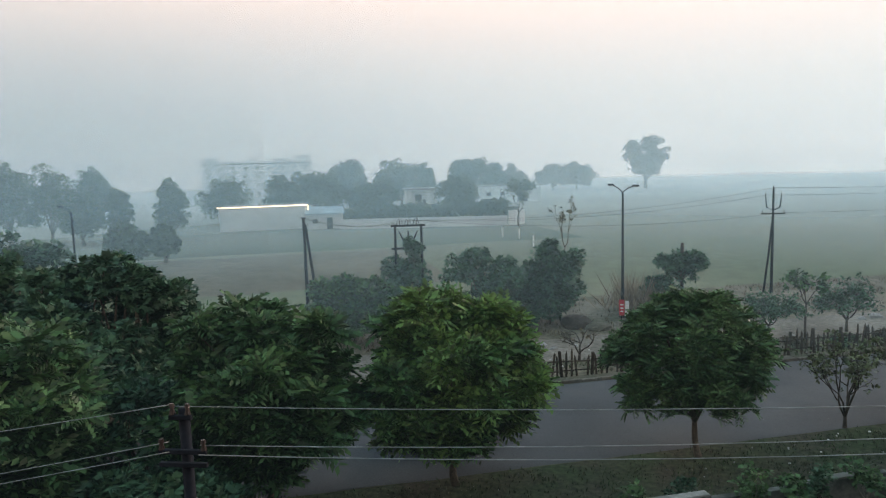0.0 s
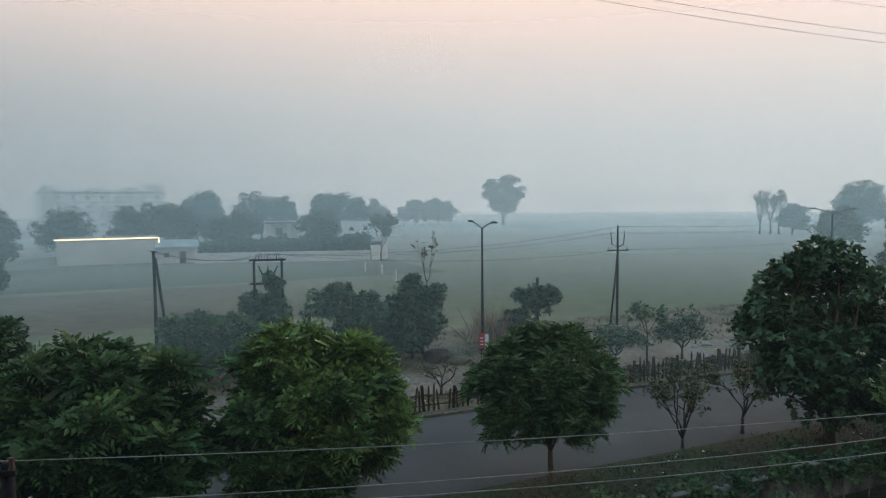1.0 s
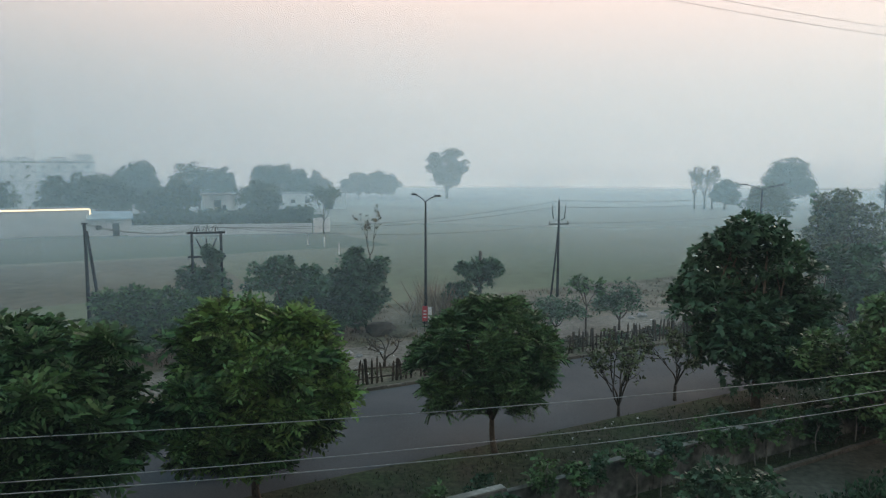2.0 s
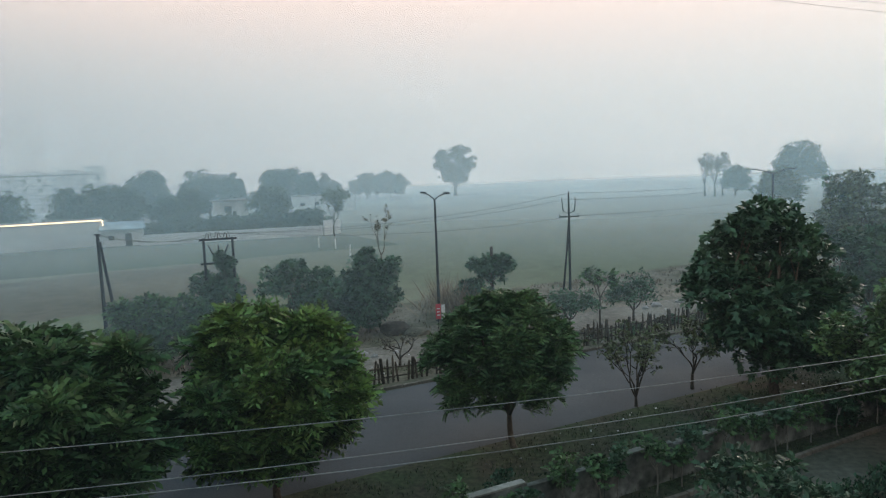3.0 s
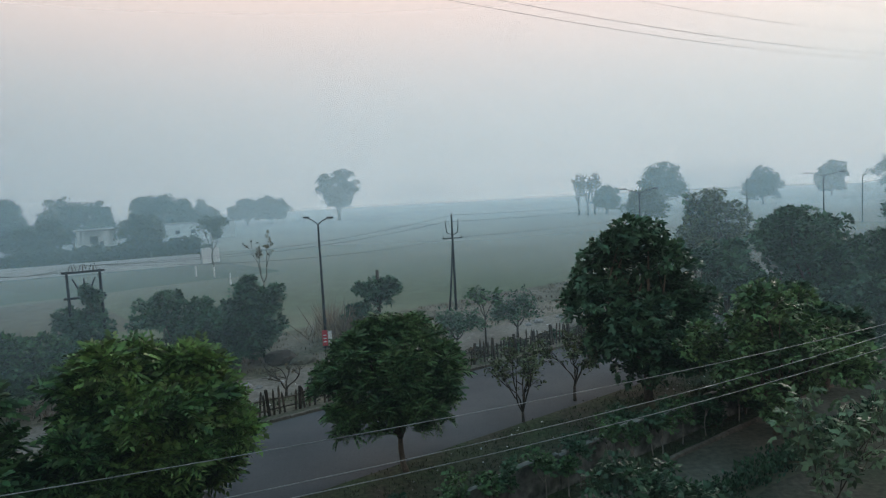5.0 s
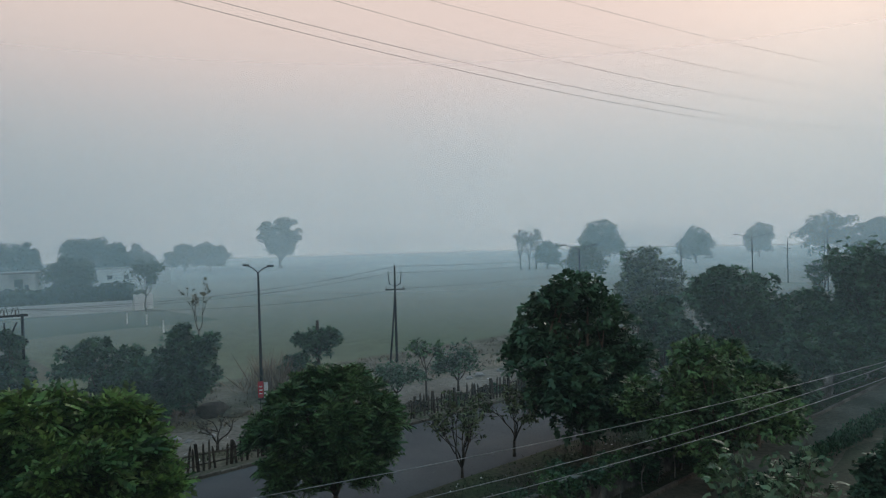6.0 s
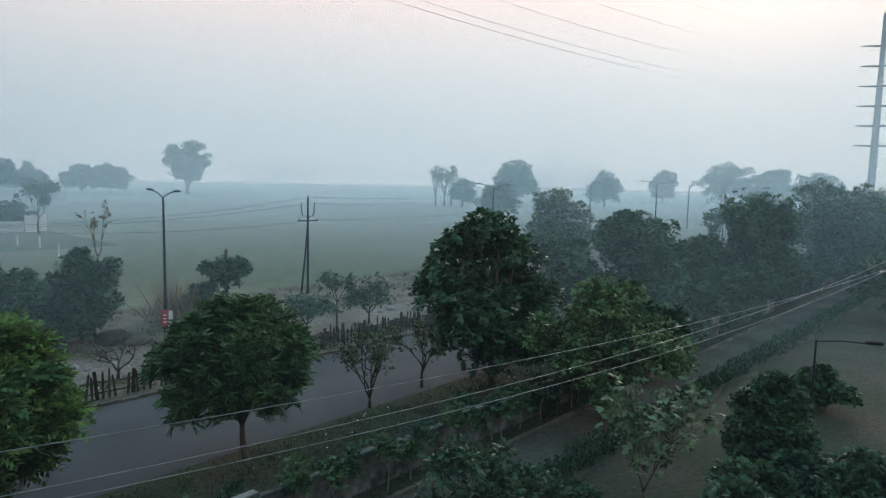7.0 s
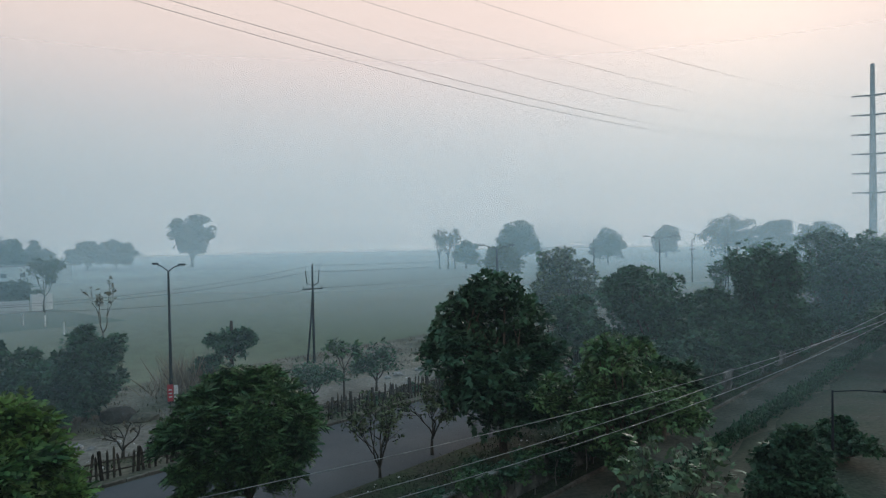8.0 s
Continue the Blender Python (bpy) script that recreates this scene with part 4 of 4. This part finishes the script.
tube("broken_post", [(-2.8, 51.0, 0), (-2.8, 51.0, 4.75)], [0.14, 0.12], M_WOOD_POST)
tagged(bpy.data.objects["broken_post"], "dark stump of an old post among leaves", "post")
tree("roadside_tree", (-21.0, 36.4, 0), 5.5, 6.4, 0.0, "loose green tree beyond the road", 66, "broad", 3400, M_LEAF, nclump=60, clump=0.26, trunk_r=0.1, twig=2)
tree("vine_mound", polar(-25.2, 50.3), 4.2, 4.0, 0.0, "dark creeper mound swallowing the transformer frame", 67, "broad", 2200, M_LEAF_DARK, nclump=24, clump=0.45, trunk_r=0.06, category="bush")
tree("vine_column", polar(-24.9, 49.8), 5.9, 1.3, 2.6, "creeper climbing the transformer frame", 68, "small", 900, M_LEAF_DARK, nclump=14, clump=0.6, trunk_r=0.05, category="vine")
forked_tree("bare_tree", polar(-12.3, 60), 7.9, 1.9, "leafless dead tree at the field edge", 69, 2, 3, 60, (2, 0.25, 0.15), M_LEAF_DRY, M_BARK, 0.09, 3.4)

forked_tree("bare_tree", polar(-16.0, 119.5), 8.0, 5.2, "thin half-bare tree at the compound wall end", 169, 4, 3, 420, (3, 0.4, 0.25), M_LEAF_FAR, M_BARK_DARK, 0.13, 2.4, scatter_r=0.4)

# right-hand belt of trees
tree("large_tree", (28.4, 64.0, 0), 8.8, 8.4, 0.6, "hazy brown-green leafy tree by the lane", 71, "broad", 3400, M_LEAF_OLIVE, nclump=90, clump=0.2, trunk_r=0.16, limbs=16, twig=5, leaf_size=1.1, taper=0.35, lobes=0)
tree("large_tree", (27.4, 45.3, 0), 8.9, 8.8, 0.4, "large dark green tree by the road", 72, "broad", 5200, M_LEAF_DARK, nclump=80, clump=0.27, trunk_r=0.2, leaf_size=1.2)
tree("large_tree", (20.6, 44.5, 0), 6.2, 6.5, 0.4, "dark green tree by the road", 78, "broad", 3600, M_LEAF_DARK, nclump=70, clump=0.27, trunk_r=0.18, leaf_size=1.2)
forked_tree("large_tree", (38.2, 47.5, 0), 9.0, 5.2, "spiky dark tree by the road", 73, 7, 3, 4200, (3, 0.34, 0.2), M_LEAF_DARK, M_BARK_DARK, 0.2, 0.8, scatter_r=0.42, upright=0.7, group="roadside trees")
for k, (az, r, h) in enumerate(((36.0, 70, 8.3), (36.9, 72, 8.7), (22.6, 70, 8.9))):
    forked_tree("thin_tree", polar(az, r), h, 1.8, "thin spindly tree rising above the belt", 240 + k, 2, 3, 260, (3, 0.3, 0.18), M_LEAF_DARK, M_BARK_DARK, 0.09, 3.2, scatter_r=0.22, upright=0.6, group="spindly trees")
tree("large_tree", (50.4, 53.4, 0), 10.4, 9.4, 0.3, "large rounded dark tree in haze", 74, "broad", 4200, M_LEAF_DARK, nclump=70, clump=0.27, trunk_r=0.2, leaf_size=1.3)
tree("large_tree", (56.5, 53.0, 0), 9.9, 9.0, 0.3, "large rounded dark tree in haze", 75, "broad", 4200, M_LEAF_DARK, nclump=70, clump=0.27, trunk_r=0.2, leaf_size=1.3)
tree("large_tree", (44.5, 40.0, 0), 5.5, 7.0, 0.2, "dark rounded tree along the lane", 76, "broad", 3600, M_LEAF_DARK, nclump=70, clump=0.27, trunk_r=0.18, leaf_size=1.2)
tree("large_tree", (58.0, 44.0, 0), 7.0, 9.0, 0.2, "dark rounded tree along the lane", 77, "broad", 3600, M_LEAF_DARK, nclump=70, clump=0.27, trunk_r=0.18, leaf_size=1.2)

for k, (sx, cx, h, w) in enumerate(((36, 18.2, 3.8, 5.0), (42, 17.6, 4.4, 6.0), (48, 18.6, 3.8, 6.0), (55, 17.6, 4.6, 5.5), (62, 16.6, 4.0, 6.0), (69, 17.0, 4.4, 6.5), (77, 16.4, 4.6, 7.0), (86, 16.0, 5.0, 8.0))):
    tree("verge_tree", rd(sx, cx), h, w, 0.1, "dense dark verge tree in the haze", 130 + k, "broad", 2600, M_LEAF_DARK, nclump=60, clump=0.27, trunk_r=0.14, group="verge trees", leaf_size=1.2)


for x, y, h, w in ((38.4, 47.0, 6.8, 6.4), (33.2, 47.6, 6.3, 6.0), (31.0, 41.5, 4.6, 5.0)):
    tree("verge_tree", (x, y, 0), h, w, 0.1, "dense dark verge tree in the haze", 150 + int(x), "broad", 2600, M_LEAF_DARK, nclump=60, clump=0.27, trunk_r=0.14, group="verge trees", leaf_size=1.2)

# ---- far trees in the haze ----
def far_tree(az, r, height, width, base=0.0, seed=0, count=4200, clump=0.24, nclump=120, flat=0.3, taper=0.15, lobes=0, name="field_tree", label="hazy rounded tree standing in the fields", size=None, mat=None, trunk=0.3):
    return tree(name, polar(az, r), height, width * 1.2, base, label, 1000 + seed, "broad", count, mat or M_LEAF_FAR, clump=clump, nclump=nclump,
                trunk_r=trunk, limbs=6, flat=flat, taper=taper, lobes=lobes, leaf_size=size or max(1.3, r / 110), group="field trees", core=0.02)


far_tree(-5.95, 284, 20.2, 8.8, 0.8, 5, 6000, 0.24, 200, taper=-1.2, lobes=0, label="lone heart-shaped tree standing in the fields", trunk=0.6)
far_tree(-13.2, 285, 10.5, 13, 0, 3)
far_tree(-11.3, 287, 11.5, 13, 0, 4)
FAR_TREES = [   # bearing, distance, height, width
    (-29.7, 220, 12.6, 6.5), (-25.6, 192, 13.4, 11.5), (-27.0, 176, 9.2, 5.6), (-23.6, 230, 12.2, 4.5), (-21.0, 165, 8.6, 7.2), (-19.9, 230, 13.3, 12.1), (-17.7, 232, 11.4, 3.4), (-16.6, 240, 10.8, 3.0), (-15.8, 242, 8.0, 4.2),
    (-28.7, 165, 7.1, 6.5), (-31.7, 170, 9.1, 6.0), (20.2, 230, 15.2, 13.8), (15.9, 215, 8.7, 7.6), (18.8, 150, 8.3, 9.2),
    (27.4, 240, 11.5, 9.7), (23.6, 520, 21.3, 18.6), (36.5, 260, 15.5, 18.0), (39.6, 262, 14.0, 18.3),
    (42.7, 258, 12.8, 18.7), (39.0, 170, 7.5, 10.8), (10.8, 520, 14.7, 8.5), (3.9, 520, 16.2, 22), (26.9, 520, 18.7, 17),
    (31.9, 290, 13.1, 9.0), (45.5, 110, 7.7, 5.5), (-54.4, 130, 13.7, 9.0), (-51.8, 132, 12.3, 9.0), (-46.9, 84, 5.6, 3.8),
    (-47.3, 120, 9.4, 3.2), (-43.7, 122, 9.8, 5.0), (-39.6, 150, 9.8, 7.6), (-35.3, 165, 9.5, 6.0), (-32.7, 166, 10.9, 10.9),
    (-49.9, 122, 8.0, 6.4), (-30.0, 212, 13.2, 8.8), (-48.9, 180, 13.4, 8.6), (-44.3, 90, 4.6, 2.7),
    (-18.0, 260, 11.5, 6.0)]
for k, (az, r, h, w) in enumerate(FAR_TREES):
    far_tree(az, r, h, w * (1.3 if -42 < az < -14 else 1.0), 0.02 * h, 10 + k)
for k in range(10):
    far_tree(-29.6 + 1.36 * k, 133 - 0.5 * k, 3.7 + 0.09 * k, 5.6, 0, 140 + k, 1900, 0.3, 50, name="hedge_bush", label="dark hazy hedge shrub behind the compound wall", trunk=0.1)
for k, (az, w) in enumerate(((0.7, 60), (6.9, 70), (15, 80), (24, 90), (33, 80), (-9, 60), (-2, 50), (42, 90))):
    far_tree(az, 640, 20, w, 0, 80 + k, 1500, 0.2, 60, name="distant_trees", label="faint line of distant trees in haze")
for k, (az, r, h) in enumerate(((13.7, 215, 13.5), (15.0, 216, 13.0), (14.4, 214, 11.5))):
    forked_tree("bare_tree", polar(az, r), h, 5.0, "leafless hazy tree in the fields", 1200 + k, 4, 4, 220, (3, 0.5, 0.3), M_LEAF_DRY, M_BARK_DARK, 0.24, 3.0, group="field trees", scatter_r=0.3)


# shrubs grown up against the boundary wall, on both sides
rng1 = np.random.default_rng(31)
for k in range(70):
    s_ = -6 + 0.9 * k + rng1.uniform(-0.5, 0.5)
    if k % 3 and (s_ < 24 or k % 4 == 0):
        continue
    c_ = 15.75 if k % 3 else 17.1
    h_, w_ = rng1.uniform(0.5, 1.2) + 0.02 * max(s_, 0), rng1.uniform(0.8, 1.7)
    tree("wall_shrub", rd(s_, c_ + rng1.uniform(-0.25, 0.35)), h_, w_, 0.0, "scrubby shrub against the boundary wall", 400 + k, "small", 420,
         M_LEAF_DARK if k % 4 else M_LEAF_OLIVE, nclump=14, clump=0.4, trunk_r=0.035, category="bush", group="wall shrubs", leaf_size=0.9, limbs=6, twig=1)
for k in range(24):
    tree("sapling", rd(7 + 1.15 * k + rng1.uniform(-0.4, 0.4), 15.7 + rng1.uniform(-0.2, 0.2)), rng1.uniform(1.2, 2.3), rng1.uniform(0.7, 1.3), 0.9, "pale-stemmed sapling at the foot of the wall", 600 + k,
         "small", 120, M_LEAF if k % 3 else M_LEAF_DARK, nclump=10, clump=0.4, trunk_r=0.028, category="sapling", group="saplings", leaf_size=1.0, limbs=5, twig=1, bark=M_BARK_PALE)
for k in range(22):
    s_ = 21 + 1.8 * k + rng1.uniform(-0.8, 0.8)
    h_, w_ = rng1.uniform(0.35, 0.95), rng1.uniform(0.9, 2.2)
    tree("lane_shrub", rd(s_, rng1.uniform(31.9, 34.2)), h_, w_, 0.0, "low scrubby shrub between fence and lane", 500 + k, "small", 260,
         (M_LEAF_DRY, M_LEAF_DARK, M_LEAF_OLIVE)[k % 3], nclump=12, clump=0.4, trunk_r=0.03, category="bush", group="lane shrubs", leaf_size=1.1, limbs=6, twig=2)


# ---- ground cover ----
def tufts(name, places, label, category, mat, blade=(0.25, 0.05), per=7, seed=3, spread=0.12):
    rng = np.random.default_rng(seed)
    pts = np.repeat(np.asarray(places, float), per, axis=0)
    pts[:, :2] += rng.normal(0, spread, (len(pts), 2))
    heads = rng.normal(0, 0.38, (len(pts), 3))
    heads[:, 2] = 1
    v, q = scatter(simple_leaf(*blade), pts, heads, rng.uniform(0.5, 1.4, len(pts)), rng)
    return tagged(new(name, mesh_arrays(name, v, q, mat)), label, category, kind="stuff")


rng0 = np.random.default_rng(77)
tufts("verge_grass", [rd(s, c, 0.01) for s, c in zip(rng0.uniform(-10, 60, 2600), rng0.uniform(15.3, 21.7, 2600))],
      "short rough grass and weeds on the verge", "grass", M_GRASS, (0.13, 0.035), per=9, spread=0.2)
tufts("far_grass", [rd(s, c, 0.01) for s, c in zip(rng0.uniform(-10, 70, 700), rng0.uniform(31.6, 34.0, 700))],
      "dry weeds along the fence", "grass", M_GRASS, (0.2, 0.04), seed=4)
tufts("scrub", [rd(s, c, 0.01) for s, c in zip(rng0.uniform(-20, 90, 1500), rng0.uniform(38.8, 50, 1500))],
      "rough dry scrub beyond the lane", "scrub", M_LEAF_DRY, (0.26, 0.05), seed=5, spread=0.25)
tufts("reeds", [polar(a, r, 0) for a, r in zip(rng0.normal(-6.6, 1.0, 120), rng0.normal(50, 1.0, 120))],
      "tall dry reddish reeds beside the lamp post", "reeds", M_REED, (2.4, 0.05), per=5, seed=6, spread=0.3)
tufts("lane_hedge", [rd(s, c, z) for s, c, z in zip(rng0.uniform(4, 80, 5200), rng0.normal(12.1, 0.22, 5200), rng0.uniform(0, 0.7, 5200))],
      "low dark clipped hedge along the dirt lane", "hedge", M_LEAF_DARK, (0.16, 0.09), per=5, seed=7, spread=0.08)


def litter(count, c0, c1, s0, s1, name, label, seed, size):
    rng = np.random.default_rng(seed)
    pts = np.array([rd(s, c, 0.03) for s, c in zip(rng.uniform(s0, s1, count), rng.uniform(c0, c1, count))])
    heads = rng.normal(0, 1, (count, 3))
    heads[:, 2] = rng.uniform(0, 0.35, count)
    v, q = scatter(simple_leaf(size, size * 0.8), pts, heads, rng.uniform(0.4, 1.5, count), rng, 1.5)
    tagged(new(name, mesh_arrays(name, v, q, M_LITTER)), label, "litter", kind="stuff")


litter(150, 17, 21.6, -4, 50, "litter", "scraps of pale litter on the verge", 8, 0.10)
litter(70, 31, 37, 6, 60, "litter", "scraps of pale litter by the fence", 9, 0.2)


# ---- small things beyond the road ----
for x, y in ((-27.3, 95.1), (-22.9, 86.4), (-30.5, 97.5)):
    thing = empty("marker_post", Vector((x, y, 0)), "slim white marker post in the crop", "post", "marker posts")
    part("shaft", box(0, 0, 0.75, 0.16, 0.16, 1.5, bevel=0.02), M_SIGN_WHITE, thing)
    part("cap", box(0, 0, 1.53, 0.2, 0.2, 0.06, bevel=0.01), M_CONC, thing)


def stone(at_, size, seed, label, name="rock", mat=None, flat=0.6):
    rng = np.random.default_rng(seed)
    b = bmesh.new()
    bmesh.ops.create_icosphere(b, subdivisions=2, radius=1)
    for v in b.verts:
        n_ = noise.noise(v.co * 1.3 + Vector((seed, 0, 0)))
        v.co = Vector((v.co.x * size * rng.uniform(0.95, 1.05), v.co.y * size * 0.8, max(v.co.z, -0.3) * size * flat)) * (1 + 0.35 * n_)
    me = bpy.data.meshes.new(name)
    b.to_mesh(me)
    b.free()
    me.materials.append(mat or M_CONC)
    ob = new(name, me)
    ob.location = Vector(at_) + Vector((0, 0, 0.12 * size))
    ob.rotation_euler = (0, 0, seed * 1.7)
    return tagged(ob, label, "rock" if name == "rock" else "mound", "rocks" if name == "rock" else "")


stone((-8.9, 44.1, 0), 1.3, 3, "dark heap of earth beside the lane", "earth_mound", M_BARK_DARK, 0.45)
stone((-7.4, 43.4, 0), 0.9, 4, "pale heap of rubble beside the lane", "rubble_mound", M_DIRT, 0.35)
for k, (x, y, r_) in enumerate(((-9.7, 38.4, 0.35), (-9.0, 38.0, 0.25), (-10.6, 38.2, 0.3), (-7.9, 38.9, 0.2), (-6.2, 40.3, 0.22), (-11.5, 37.4, 0.28), (9.1, 51.2, 0.4), (8.2, 50.4, 0.3), (11.0, 52.6, 0.35))):
    stone((x, y, 0), r_, 20 + k, "pale broken stone on the lane edge")
forked_tree("dead_shrub", (-7.1, 36.0, 0), 1.9, 2.4, "leafless leaning shrub at the fence", 91, 3, 3, 30, (2, 0.2, 0.12), M_LEAF_DRY, M_BARK_DARK, 0.09, 0.4, category="bush")


# ---- car on the road, half hidden by the roadside trees ----
M_CAR = material("car_paint_dark", (0.03, 0.034, 0.042), 0.35, 0.08, 6, 0.5, 0, spec=0.5)
M_GLASS = material("car_glass", (0.02, 0.023, 0.022), 0.08, 0.05, 3, 0.5, 0, spec=0.6)
M_RUBBER = material("tyre_rubber", (0.02, 0.02, 0.02), 0.9, 0.2, 20, 2, 0.2)
M_TAIL = material("tail_lamp_red", (0.35, 0.02, 0.02), 0.3, 0.1, 10, 2, 0)


def car(at_, heading):
    thing = empty("car", Matrix.Translation(at_) @ pose(0, 0, 0, 0, 0, heading), "dark hatchback on the asphalt road behind trees", "car")
    prof = [(-1.95, 0.35), (-1.98, 0.75), (-1.9, 1.0), (-1.55, 1.5), (0.35, 1.52), (1.0, 1.02), (1.85, 0.88), (1.98, 0.6), (1.95, 0.35)]
    v, f = [], []
    for y, k in ((-0.82, 0.0), (-0.70, 1.0), (0.70, 1.0), (0.82, 0.0)):
        for x, z in prof:
            v.append((x * (0.985 if k else 1), y if z > 1.02 or not k else y * 1.12, z if k else min(z, 1.0)))
    n = len(prof)
    for r_ in range(3):
        for i in range(n - 1):
            f.append((r_ * n + i, r_ * n + i + 1, (r_ + 1) * n + i + 1, (r_ + 1) * n + i))
    f += [tuple(range(n)), tuple(3 * n + i for i in reversed(range(n)))]
    part_me("body", mesh_of("body", v, f, M_CAR), thing)
    for y in (-0.80, 0.80):
        b = bmesh.new()
        add_box(b, -0.55, y * 0.93, 1.24, 1.7, 0.05, 0.36, bevel=0.02)
        part("side_window", b, M_GLASS, thing)
        part("mirror", box(0.55, y * 1.14, 1.08, 0.14, 0.2, 0.14, bevel=0.03), M_CAR, thing)
    b = box(-1.76, 0, 1.25, 0.05, 1.2, 0.42, bevel=0.02)
    part("rear_window", b, M_GLASS, thing).matrix_basis = pose(0, 0, 0, 0, 0, 0)
    for y in (-0.66, 0.66):
        part("tail_lamp", box(-1.97, y, 0.88, 0.06, 0.22, 0.26, bevel=0.02), M_TAIL, thing)
    part("bumper", box(-1.98, 0, 0.45, 0.12, 1.6, 0.22, bevel=0.04), M_CAR, thing)
    for x in (-1.25, 1.25):
        for y in (-0.78, 0.78):
            b = bmesh.new()
            bmesh.ops.create_cone(b, cap_ends=True, segments=18, radius1=0.31, radius2=0.31, depth=0.2, matrix=Matrix.Translation((x, y, 0.31)) @ pose(0, 0, 0, 90, 0, 0))
            w = part("wheel", b, M_RUBBER, thing)
            b = bmesh.new()
            bmesh.ops.create_cone(b, cap_ends=True, segments=12, radius1=0.19, radius2=0.16, depth=0.22, matrix=Matrix.Translation((x, y, 0.31)) @ pose(0, 0, 0, 90, 0, 0))
            part("rim", b, M_STEEL, w)
    return thing


car(rd(5.2, 25.2, 0.02), RING + 180)
